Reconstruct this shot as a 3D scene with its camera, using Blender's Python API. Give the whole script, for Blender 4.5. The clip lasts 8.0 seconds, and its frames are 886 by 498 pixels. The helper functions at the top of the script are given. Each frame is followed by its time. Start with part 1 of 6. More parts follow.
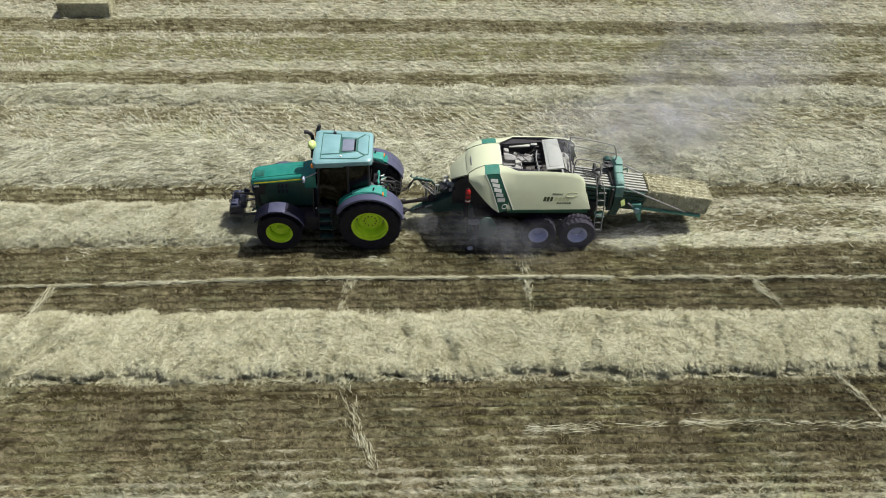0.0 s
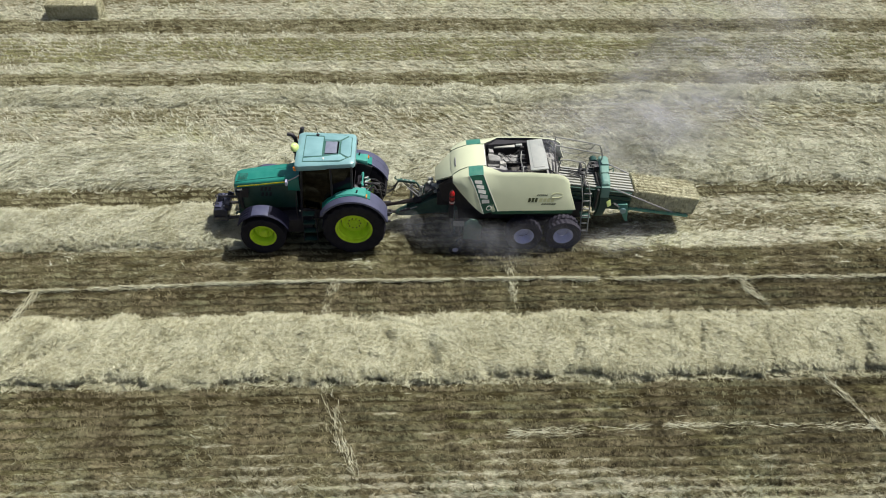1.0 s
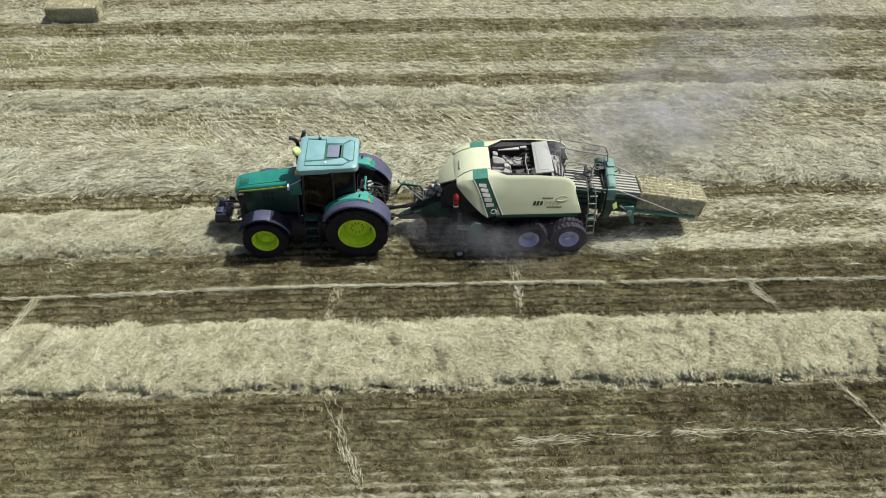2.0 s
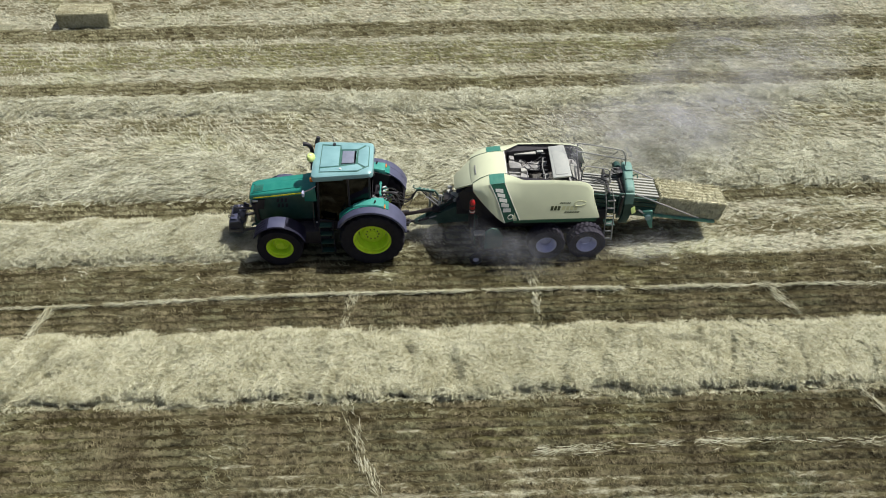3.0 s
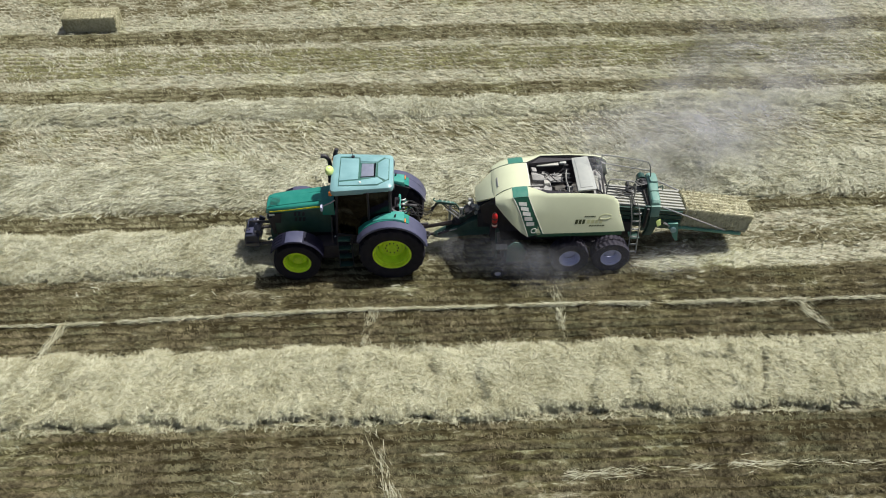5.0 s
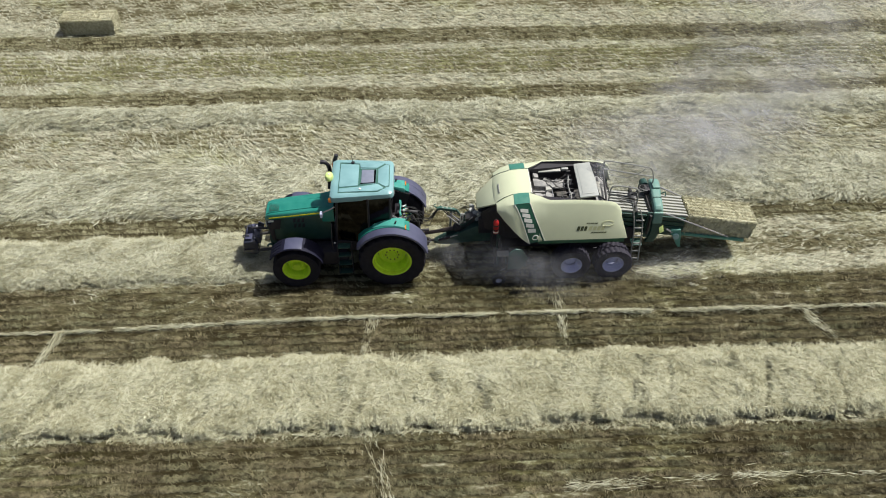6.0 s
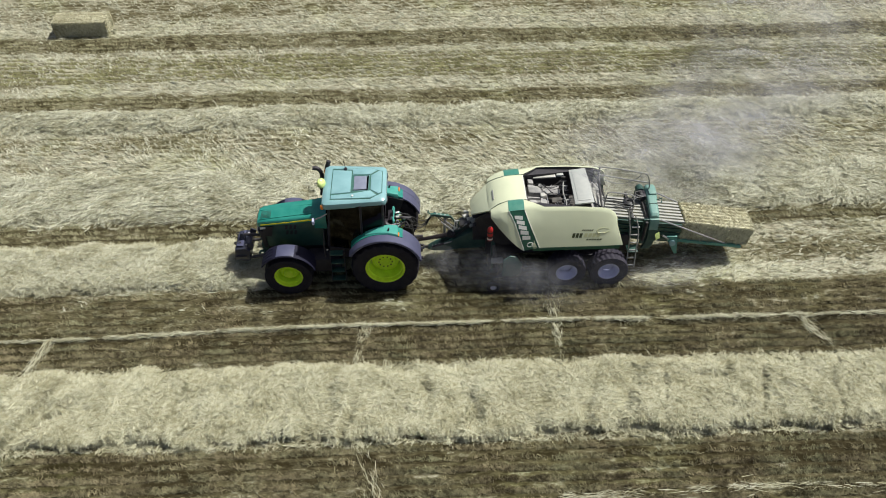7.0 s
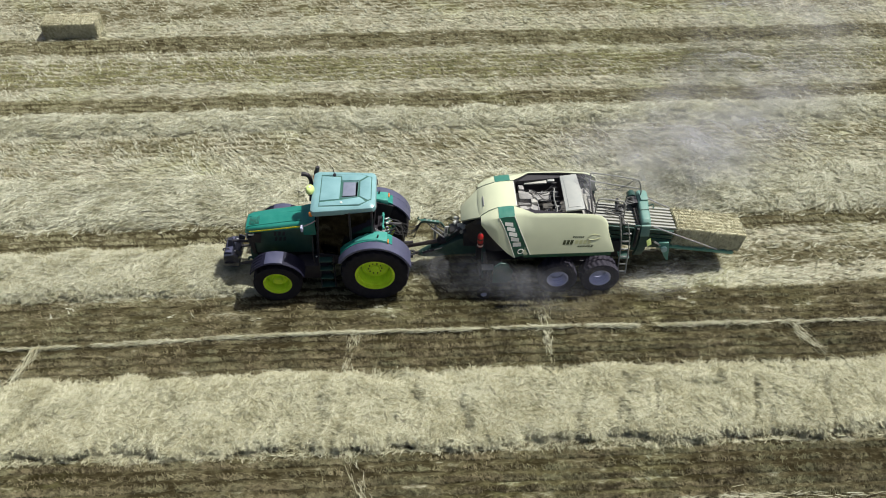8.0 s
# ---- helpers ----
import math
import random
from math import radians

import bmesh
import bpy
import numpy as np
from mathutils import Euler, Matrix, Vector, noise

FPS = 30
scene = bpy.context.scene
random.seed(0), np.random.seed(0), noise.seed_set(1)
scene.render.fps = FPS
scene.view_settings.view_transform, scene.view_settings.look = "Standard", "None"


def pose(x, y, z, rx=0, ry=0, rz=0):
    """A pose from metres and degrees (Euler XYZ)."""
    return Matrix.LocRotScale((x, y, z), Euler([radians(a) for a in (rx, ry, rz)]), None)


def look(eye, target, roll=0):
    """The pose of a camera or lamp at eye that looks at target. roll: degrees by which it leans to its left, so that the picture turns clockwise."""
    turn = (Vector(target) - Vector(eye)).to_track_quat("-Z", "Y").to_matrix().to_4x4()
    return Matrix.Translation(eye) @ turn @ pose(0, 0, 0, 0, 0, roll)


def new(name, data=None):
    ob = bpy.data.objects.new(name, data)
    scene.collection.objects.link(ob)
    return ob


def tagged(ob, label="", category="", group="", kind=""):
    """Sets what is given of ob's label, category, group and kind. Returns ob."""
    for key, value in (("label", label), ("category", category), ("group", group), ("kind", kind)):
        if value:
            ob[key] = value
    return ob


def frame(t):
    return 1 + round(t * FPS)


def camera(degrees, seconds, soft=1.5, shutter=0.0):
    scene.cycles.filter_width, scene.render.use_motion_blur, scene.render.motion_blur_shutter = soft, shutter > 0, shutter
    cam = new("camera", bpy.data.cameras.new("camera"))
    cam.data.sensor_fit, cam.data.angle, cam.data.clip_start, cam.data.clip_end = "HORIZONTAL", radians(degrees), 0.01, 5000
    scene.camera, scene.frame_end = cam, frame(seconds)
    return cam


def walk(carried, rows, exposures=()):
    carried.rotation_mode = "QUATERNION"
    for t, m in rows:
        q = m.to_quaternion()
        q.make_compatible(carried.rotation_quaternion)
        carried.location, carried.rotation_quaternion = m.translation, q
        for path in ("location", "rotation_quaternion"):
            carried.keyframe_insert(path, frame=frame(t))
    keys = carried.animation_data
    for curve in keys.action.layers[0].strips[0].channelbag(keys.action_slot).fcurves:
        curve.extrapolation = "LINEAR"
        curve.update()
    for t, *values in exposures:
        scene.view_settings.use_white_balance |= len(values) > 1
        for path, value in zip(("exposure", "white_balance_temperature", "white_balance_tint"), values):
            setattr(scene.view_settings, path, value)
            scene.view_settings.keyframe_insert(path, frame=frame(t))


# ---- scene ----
cam = camera(59.2, 8.0, soft=1.0)
walk(cam, [
    (0.0, look((1.255, -18.935, 16.831), (2.229, -1.541, 0.323), 1.93)),
    (0.5, look((1.635, -18.868, 16.826), (2.535, -1.492, 0.295), 1.60)),
    (1.0, look((1.868, -18.731, 16.875), (2.697, -1.414, 0.278), 1.21)),
    (1.5, look((1.891, -18.559, 16.844), (2.690, -1.272, 0.216), 0.97)),
    (3.0, look((1.628, -18.075, 16.740), (2.101, -0.778, 0.109), -0.30)),
    (3.5, look((1.427, -17.866, 16.761), (1.836, -0.596, 0.100), -0.61)),
    (4.0, look((1.278, -17.686, 16.713), (1.674, -0.410, 0.058), -0.72)),
    (4.5, look((1.065, -17.452, 16.769), (1.535, -0.250, 0.040), -0.50)),
    (6.0, look((0.971, -16.961, 16.800), (1.498, 0.194, 0.024), -0.30)),
    (6.5, look((1.034, -16.773, 16.827), (1.571, 0.346, 0.015), -0.29)),
    (7.0, look((1.164, -16.595, 16.829), (1.687, 0.497, -0.011), -0.32)),
    (7.5, look((1.250, -16.453, 16.909), (1.804, 0.586, 0.016), -0.21)),
    (8.0, look((1.377, -16.296, 16.913), (1.982, 0.725, 0.003), -0.12)),
])

# world: clear high summer sun from beyond the machines
SUN_DIR = Vector((0.54, 0.19, 1.0)).normalized()
world = bpy.data.worlds.new("sky")
scene.world = world
world.use_nodes = True
wn = world.node_tree
sky = wn.nodes.new("ShaderNodeTexSky")
sky.sky_type = "NISHITA"
sky.sun_disc = False
sky.sun_elevation = math.asin(SUN_DIR.z)
sky.sun_rotation = math.atan2(SUN_DIR.x, SUN_DIR.y)
sky.dust_density = 4.0
sky.air_density = 0.7
wn.nodes["Background"].inputs["Strength"].default_value = 0.086
wn.links.new(sky.outputs[0], wn.nodes["Background"].inputs["Color"])
sun = new("sun", bpy.data.lights.new("sun", "SUN"))
sun.data.energy = 4.9
sun.data.angle = radians(0.9)
sun.data.color = (1.0, 1.0, 0.945)
sun.matrix_world = look(SUN_DIR * 60, (0, 0, 0))
scene.view_settings.exposure = 0.01


# ---- materials ----
def mat(name, color, rough=0.6, metal=0.0, var=0.12, scale=8.0, bump=0.0, fine=60.0, spec=0.5,
        dust=0.0, dust_color=(0.36, 0.31, 0.23), emit=0.0):
    """A surface with two scales of colour change, fine relief and a film of field dust."""
    m = bpy.data.materials.new(name)
    m.use_nodes = True
    nt = m.node_tree
    b = nt.nodes["Principled BSDF"]
    co = nt.nodes.new("ShaderNodeTexCoord")
    big = nt.nodes.new("ShaderNodeTexNoise")
    big.inputs["Scale"].default_value = scale
    big.inputs["Detail"].default_value = 5
    small = nt.nodes.new("ShaderNodeTexNoise")
    small.inputs["Scale"].default_value = fine
    small.inputs["Detail"].default_value = 3
    nt.links.new(co.outputs["Object"], big.inputs["Vector"])
    nt.links.new(co.outputs["Object"], small.inputs["Vector"])
    add = nt.nodes.new("ShaderNodeMath")
    add.operation = "MULTIPLY_ADD"
    add.inputs[1].default_value = 0.4
    nt.links.new(small.outputs["Fac"], add.inputs[0])
    nt.links.new(big.outputs["Fac"], add.inputs[2])
    ramp = nt.nodes.new("ShaderNodeMapRange")
    ramp.inputs["From Min"].default_value = 0.45
    ramp.inputs["From Max"].default_value = 0.95
    ramp.inputs["To Min"].default_value = 1 - var
    ramp.inputs["To Max"].default_value = 1 + var
    nt.links.new(add.outputs[0], ramp.inputs["Value"])
    mul = nt.nodes.new("ShaderNodeVectorMath")
    mul.operation = "SCALE"
    mul.inputs[0].default_value = color
    nt.links.new(ramp.outputs[0], mul.inputs["Scale"])
    out = mul.outputs[0]
    if dust > 0:
        d = nt.nodes.new("ShaderNodeMapRange")
        d.inputs["From Min"].default_value = 0.35
        d.inputs["From Max"].default_value = 0.75
        d.inputs["To Min"].default_value = dust * 0.35
        d.inputs["To Max"].default_value = dust
        nt.links.new(big.outputs["Fac"], d.inputs["Value"])
        mix = nt.nodes.new("ShaderNodeMix")
        mix.data_type = "RGBA"
        mix.inputs["B"].default_value = (*dust_color, 1)
        nt.links.new(d.outputs[0], mix.inputs["Factor"])
        nt.links.new(out, mix.inputs["A"])
        out = mix.outputs["Result"]
    nt.links.new(out, b.inputs["Base Color"])
    b.inputs["Roughness"].default_value = rough
    b.inputs["Metallic"].default_value = metal
    b.inputs["Specular IOR Level"].default_value = spec
    if bump > 0:
        bp = nt.nodes.new("ShaderNodeBump")
        bp.inputs["Strength"].default_value = bump
        bp.inputs["Distance"].default_value = 0.02
        nt.links.new(small.outputs["Fac"], bp.inputs["Height"])
        nt.links.new(bp.outputs[0], b.inputs["Normal"])
    return m


def straw_mat(name, dark, light, rough=0.75, single=0.5, tufts=1.2, faded=None):
    """Straw: every stem its own shade, bleached or browned."""
    m = bpy.data.materials.new(name)
    m.use_nodes = True
    nt = m.node_tree
    b = nt.nodes["Principled BSDF"]
    geo = nt.nodes.new("ShaderNodeNewGeometry")
    co = nt.nodes.new("ShaderNodeTexCoord")
    n = nt.nodes.new("ShaderNodeTexNoise")
    n.inputs["Scale"].default_value = 1.3
    n.inputs["Detail"].default_value = 4
    nt.links.new(co.outputs["Object"], n.inputs["Vector"])
    a = nt.nodes.new("ShaderNodeMath")
    a.operation = "MULTIPLY_ADD"
    a.inputs[1].default_value = single
    nt.links.new(geo.outputs["Random Per Island"], a.inputs[0])
    tuft = nt.nodes.new("ShaderNodeTexNoise")
    tuft.inputs["Scale"].default_value = 9.0
    tuft.inputs["Detail"].default_value = 3
    nt.links.new(co.outputs["Object"], tuft.inputs["Vector"])
    both = nt.nodes.new("ShaderNodeMath")
    both.operation = "ADD"
    nt.links.new(n.outputs["Fac"], both.inputs[0])
    nt.links.new(tuft.outputs["Fac"], both.inputs[1])
    s = nt.nodes.new("ShaderNodeMath")
    s.operation = "MULTIPLY_ADD"
    s.inputs[1].default_value = tufts
    s.inputs[2].default_value = 0.52 - tufts - single / 2
    nt.links.new(both.outputs[0], s.inputs[0])
    nt.links.new(s.outputs[0], a.inputs[2])
    ramp = nt.nodes.new("ShaderNodeValToRGB")
    ramp.color_ramp.elements[0].color = (*dark, 1)
    ramp.color_ramp.elements[1].color = (*light, 1)
    nt.links.new(a.outputs[0], ramp.inputs[0])
    out = ramp.outputs[0]
    if faded:
        # broad patches bleached to another shade
        wide = nt.nodes.new("ShaderNodeTexNoise")
        wide.inputs["Scale"].default_value = 0.55
        wide.inputs["Detail"].default_value = 4
        nt.links.new(co.outputs["Object"], wide.inputs["Vector"])
        rg = nt.nodes.new("ShaderNodeMapRange")
        rg.inputs["From Min"].default_value = 0.44
        rg.inputs["From Max"].default_value = 0.60
        nt.links.new(wide.outputs["Fac"], rg.inputs["Value"])
        mix = nt.nodes.new("ShaderNodeMix")
        mix.data_type = "RGBA"
        mix.blend_type = "MULTIPLY"
        mix.inputs["B"].default_value = (*faded, 1)
        nt.links.new(rg.outputs[0], mix.inputs["Factor"])
        nt.links.new(out, mix.inputs["A"])
        out = mix.outputs["Result"]
    nt.links.new(out, b.inputs["Base Color"])
    b.inputs["Roughness"].default_value = rough
    b.inputs["Specular IOR Level"].default_value = 0.25
    return m


M_ROOF = mat("cab_roof_green", (0.195, 0.375, 0.395), 0.3, dust=0.12, dust_color=(0.40, 0.40, 0.36), scale=3)
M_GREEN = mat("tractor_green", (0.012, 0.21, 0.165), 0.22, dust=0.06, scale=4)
# darker copy of the green, with the shade of upright sides put into the colour
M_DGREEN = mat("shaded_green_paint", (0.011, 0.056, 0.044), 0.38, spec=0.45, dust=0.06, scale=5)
M_PRESS = mat("dusty_press_paint", (0.11, 0.28, 0.25), 0.5, dust=0.3, scale=5)
M_RAIL = mat("grey_rail_paint", (0.25, 0.26, 0.25), 0.5, dust=0.25)
M_TEAL = mat("baler_green_paint", (0.018, 0.12, 0.095), 0.4, dust=0.16, scale=5)
M_YELLOW = mat("yellow_rim_paint", (0.66, 0.90, 0.03), 0.42, dust=0.06, scale=6)
M_BEACON = mat("pale_yellow_plastic", (0.58, 0.70, 0.24), 0.4)
M_STRIPE = mat("yellow_stripe", (0.62, 0.60, 0.02), 0.4)
M_TYRE = mat("tyre_rubber", (0.012, 0.011, 0.017), 0.8, spec=0.22, dust=0.035, scale=6, bump=0.2)
M_BTYRE = mat("dusty_tyre_rubber", (0.019, 0.017, 0.032), 0.7, spec=0.3, dust=0.05, scale=6, bump=0.2)
M_BLACK = mat("black_plastic", (0.021, 0.019, 0.026), 0.5, dust=0.03, spec=0.35)
# dark grey plastic under dust; the blue sheen of the sky is mixed into its colour
M_FENDER = mat("dusty_sky_sheen_plastic", (0.066, 0.070, 0.125), 0.42, dust=0.06, dust_color=(0.3, 0.28, 0.30), scale=4)
M_FFENDER = mat("grey_mudguard_plastic", (0.009, 0.009, 0.024), 0.55, dust=0.01, scale=4, spec=0.25)
M_STEEL = mat("bare_steel", (0.42, 0.42, 0.44), 0.45, 0.6, dust=0.2)
M_DSTEEL = mat("dark_steel", (0.035, 0.035, 0.04), 0.5, 0.3, dust=0.1)
M_RIMGREY = mat("lilac_grey_rim_paint", (0.56, 0.57, 0.78), 0.3, dust=0.05)
M_CREAM = mat("cream_paint", (0.64, 0.675, 0.465), 0.25, var=0.05, dust=0.10, dust_color=(0.5, 0.46, 0.36), scale=2.5)
M_WHITE = mat("white_paint", (0.72, 0.72, 0.66), 0.5, var=0.06)
M_BAND = mat("dark_green_band", (0.010, 0.10, 0.058), 0.35, dust=0.05)
M_SHOULDER = mat("band_green", (0.03, 0.20, 0.15), 0.4, dust=0.12)
M_SLAT = mat("dusty_pale_slat", (0.46, 0.46, 0.42), 0.6, dust=0.3)
M_FLAP = mat("pale_flap_paint", (0.40, 0.42, 0.40), 0.45, dust=0.25)
M_FTOP = mat("mid_green_paint", (0.05, 0.31, 0.26), 0.26, dust=0.1, scale=5)
M_HATCH = mat("blue_grey_hatch", (0.17, 0.19, 0.26), 0.6, dust=0.08)
M_BARS = mat("dusty_chamber_steel", (0.30, 0.31, 0.29), 0.55, dust=0.3)
M_CHAFF = mat("chaff_covered_steel", (0.30, 0.30, 0.30), 0.8, var=0.3, dust=0.3, bump=0.3)
M_WELL = mat("dusty_dark_steel", (0.05, 0.05, 0.055), 0.7, dust=0.25)
M_RED = mat("red_enamel", (0.40, 0.015, 0.015), 0.35)
M_ORANGE = mat("orange_lens", (0.75, 0.22, 0.02), 0.3)
M_MARK = mat("olive_lettering", (0.05, 0.06, 0.02), 0.6)
M_GOLD = mat("gold_lettering", (0.50, 0.51, 0.28), 0.5)
M_TOW = mat("dark_frame_green", (0.012, 0.062, 0.052), 0.4, dust=0.08, scale=6)
M_SHAFT = mat("brown_black_plastic", (0.045, 0.030, 0.028), 0.45, dust=0.1)
M_RUBBER = mat("hose_rubber", (0.02, 0.02, 0.022), 0.5)
M_CHUTE = mat("worn_chute_paint", (0.055, 0.26, 0.21), 0.35, dust=0.15, scale=7)
M_PLATE = mat("worn_bright_plate", (0.30, 0.48, 0.52), 0.3, 0.3, dust=0.15)
M_STRAW = straw_mat("dry_straw", (0.285, 0.264, 0.15), (0.61, 0.602, 0.45), single=0.6, tufts=1.4)
M_SWATH = straw_mat("fresh_straw", (0.315, 0.294, 0.172), (0.61, 0.597, 0.432), single=0.75, tufts=1.5)
# darker than the stems: the shade between them is put into this colour
M_MOUND = straw_mat("shaded_inner_straw", (0.26, 0.238, 0.135), (0.48, 0.462, 0.325), tufts=0.9)
# straw for the far field, paler and bluer: distance haze put into the colour
M_STRAW_FAR = straw_mat("hazed_far_straw", (0.25, 0.236, 0.138), (0.645, 0.642, 0.50), single=0.55, tufts=1.5)
M_STUBBLE = straw_mat("brown_stubble", (0.047, 0.036, 0.0155), (0.295, 0.256, 0.148), single=0.5, tufts=2.1, faded=(0.90, 1.0, 0.97))
M_PALE_STUBBLE = straw_mat("weathered_stubble", (0.085, 0.077, 0.034), (0.33, 0.31, 0.185), single=0.5, tufts=1.4)
M_OLIVE = straw_mat("olive_stubble", (0.085, 0.081, 0.026), (0.33, 0.322, 0.15), single=0.5, tufts=1.2)
M_CHIPS = straw_mat("trodden_straw", (0.14, 0.12, 0.063), (0.43, 0.405, 0.28), single=0.6, tufts=1.1, faded=(0.88, 0.98, 1.0))
M_BALE = straw_mat("pressed_straw", (0.25, 0.225, 0.126), (0.66, 0.635, 0.455), single=0.7, tufts=1.2)
M_WEIGHT = mat("dark_ballast_paint", (0.035, 0.038, 0.055), 0.22, dust=0.0, bump=0.1)
M_TWINE = mat("straw_coloured_twine", (0.36, 0.33, 0.24), 0.8)


def glass_mat():
    m = bpy.data.materials.new("tinted_cab_glass")
    m.use_nodes = True
    nt = m.node_tree
    nt.nodes.remove(nt.nodes["Principled BSDF"])
    tr = nt.nodes.new("ShaderNodeBsdfTransparent")
    tr.inputs[0].default_value = (0.002, 0.0024, 0.0036, 1)
    gl = nt.nodes.new("ShaderNodeBsdfGlossy")
    gl.inputs["Roughness"].default_value = 0.06
    mx = nt.nodes.new("ShaderNodeMixShader")
    mx.inputs[0].default_value = 0.03
    nt.links.new(tr.outputs[0], mx.inputs[1])
    nt.links.new(gl.outputs[0], mx.inputs[2])
    nt.links.new(mx.outputs[0], nt.nodes["Material Output"].inputs[0])
    return m


M_GLASS = glass_mat()


def dust_mat():
    """Airborne dust: a pale veil, as dense as the mesh says, with finer wisps in it."""
    m = bpy.data.materials.new("airborne_dust")
    m.use_nodes = True
    nt = m.node_tree
    nt.nodes.remove(nt.nodes["Principled BSDF"])
    at = nt.nodes.new("ShaderNodeAttribute")
    at.attribute_name = "thickness"
    co = nt.nodes.new("ShaderNodeTexCoord")
    n = nt.nodes.new("ShaderNodeTexNoise")
    n.inputs["Scale"].default_value = 2.2
    n.inputs["Detail"].default_value = 6
    nt.links.new(co.outputs["Object"], n.inputs["Vector"])
    rg = nt.nodes.new("ShaderNodeMapRange")
    rg.inputs["From Min"].default_value = 0.3
    rg.inputs["From Max"].default_value = 0.7
    rg.inputs["To Min"].default_value = 0.65
    rg.inputs["To Max"].default_value = 1.25
    nt.links.new(n.outputs["Fac"], rg.inputs["Value"])
    mul = nt.nodes.new("ShaderNodeMath")
    mul.operation = "MULTIPLY"
    mul.use_clamp = True
    nt.links.new(at.outputs["Fac"], mul.inputs[0])
    nt.links.new(rg.outputs[0], mul.inputs[1])
    tr = nt.nodes.new("ShaderNodeBsdfTransparent")
    df = nt.nodes.new("ShaderNodeBsdfDiffuse")
    df.inputs[0].default_value = (0.56, 0.565, 0.60, 1)
    tl = nt.nodes.new("ShaderNodeBsdfTranslucent")
    tl.inputs[0].default_value = (0.56, 0.565, 0.60, 1)
    both = nt.nodes.new("ShaderNodeMixShader")
    nt.links.new(df.outputs[0], both.inputs[1])
    nt.links.new(tl.outputs[0], both.inputs[2])
    mx = nt.nodes.new("ShaderNodeMixShader")
    nt.links.new(mul.outputs[0], mx.inputs[0])
    nt.links.new(tr.outputs[0], mx.inputs[1])
    nt.links.new(both.outputs[0], mx.inputs[2])
    nt.links.new(mx.outputs[0], nt.nodes["Material Output"].inputs[0])
    return m


M_DUST = dust_mat()

# ---- mesh helpers ----
def thing(name, at, label, category, group=""):
    ob = new(name)
    ob.empty_display_size = 0.3
    ob.location = at
    return tagged(ob, label, category, group)


def part(name, bm, material, parent=None, label="", smooth=False, bevel=0.0):
    """Links a bmesh, built in world metres, as one mesh under a thing or a part."""
    bmesh.ops.remove_doubles(bm, verts=bm.verts, dist=1e-5)
    if bevel > 0:
        es = [e for e in bm.edges if len(e.link_faces) == 2 and e.calc_face_angle(0) > 0.5]
        bmesh.ops.bevel(bm, geom=es, offset=bevel, segments=2, profile=0.6, affect="EDGES", clamp_overlap=True)
    bmesh.ops.recalc_face_normals(bm, faces=bm.faces)
    me = bpy.data.meshes.new(name)
    bm.to_mesh(me)
    bm.free()
    me.materials.append(material)
    if smooth or bevel > 0:
        me.shade_smooth()
        me.set_sharp_from_angle(angle=radians(38))
    ob = new(name, me)
    if parent is not None:
        ob.parent = parent
        if parent.type == "EMPTY":
            ob.matrix_parent_inverse = Matrix.Translation(-parent.location)
    if label:
        tagged(ob, label)
    return ob


def B():
    return bmesh.new()


def box(bm, c, s, m=None):
    """A block with centre c and size s, turned by m about its centre."""
    t = Matrix.Translation(c) @ (m or Matrix()) @ Matrix.Diagonal((*s, 1))
    bmesh.ops.create_cube(bm, size=1, matrix=t)
    return bm


def slab(bm, pts, depth):
    """A flat outline (world points) pushed along depth."""
    d = Vector(depth)
    a = [bm.verts.new(p) for p in pts]
    b = [bm.verts.new(Vector(p) + d) for p in pts]
    n = len(pts)
    bm.faces.new(a)
    bm.faces.new(b[::-1])
    for i in range(n):
        bm.faces.new((a[i], b[i], b[(i + 1) % n], a[(i + 1) % n]))
    return bm


def tube(bm, pts, r, n=8):
    """A round bar along a line of points; r may be one radius for each point."""
    pts = [Vector(p) for p in pts]
    rs = r if isinstance(r, (list, tuple)) else [r] * len(pts)
    rings = []
    for i, p in enumerate(pts):
        d = (pts[min(i + 1, len(pts) - 1)] - pts[max(i - 1, 0)]).normalized()
        u = d.cross(Vector((0, 0, 1)) if abs(d.z) < 0.9 else Vector((1, 0, 0))).normalized()
        w = d.cross(u)
        rings.append([bm.verts.new(p + (u * math.cos(k * math.tau / n) + w * math.sin(k * math.tau / n)) * rs[i])
                      for k in range(n)])
    for a, b in zip(rings, rings[1:]):
        for k in range(n):
            bm.faces.new((a[k], a[(k + 1) % n], b[(k + 1) % n], b[k]))
    bm.faces.new(rings[0][::-1])
    bm.faces.new(rings[-1])
    return bm


def lathe(bm, prof, at, n=40, axis="y"):
    """Turns a profile of (radius, offset) about an axis through at."""
    rings = []
    for r, o in prof:
        ring = []
        for k in range(n):
            c, s = math.cos(k * math.tau / n) * r, math.sin(k * math.tau / n) * r
            v = {"y": (c, o, s), "z": (c, s, o), "x": (o, c, s)}[axis]
            ring.append(bm.verts.new(Vector(at) + Vector(v)))
        rings.append(ring)
    for a, b in zip(rings, rings[1:]):
        for k in range(n):
            bm.faces.new((a[k], a[(k + 1) % n], b[(k + 1) % n], b[k]))
    return bm


def loft(bm, rings, caps=True, closed=True):
    vs = [[bm.verts.new(p) for p in r] for r in rings]
    n = len(rings[0])
    for a, b in zip(vs, vs[1:]):
        for k in range(n if closed else n - 1):
            bm.faces.new((a[k], a[(k + 1) % n], b[(k + 1) % n], b[k]))
    if caps:
        bm.faces.new(vs[0][::-1])
        bm.faces.new(vs[-1])
    return bm


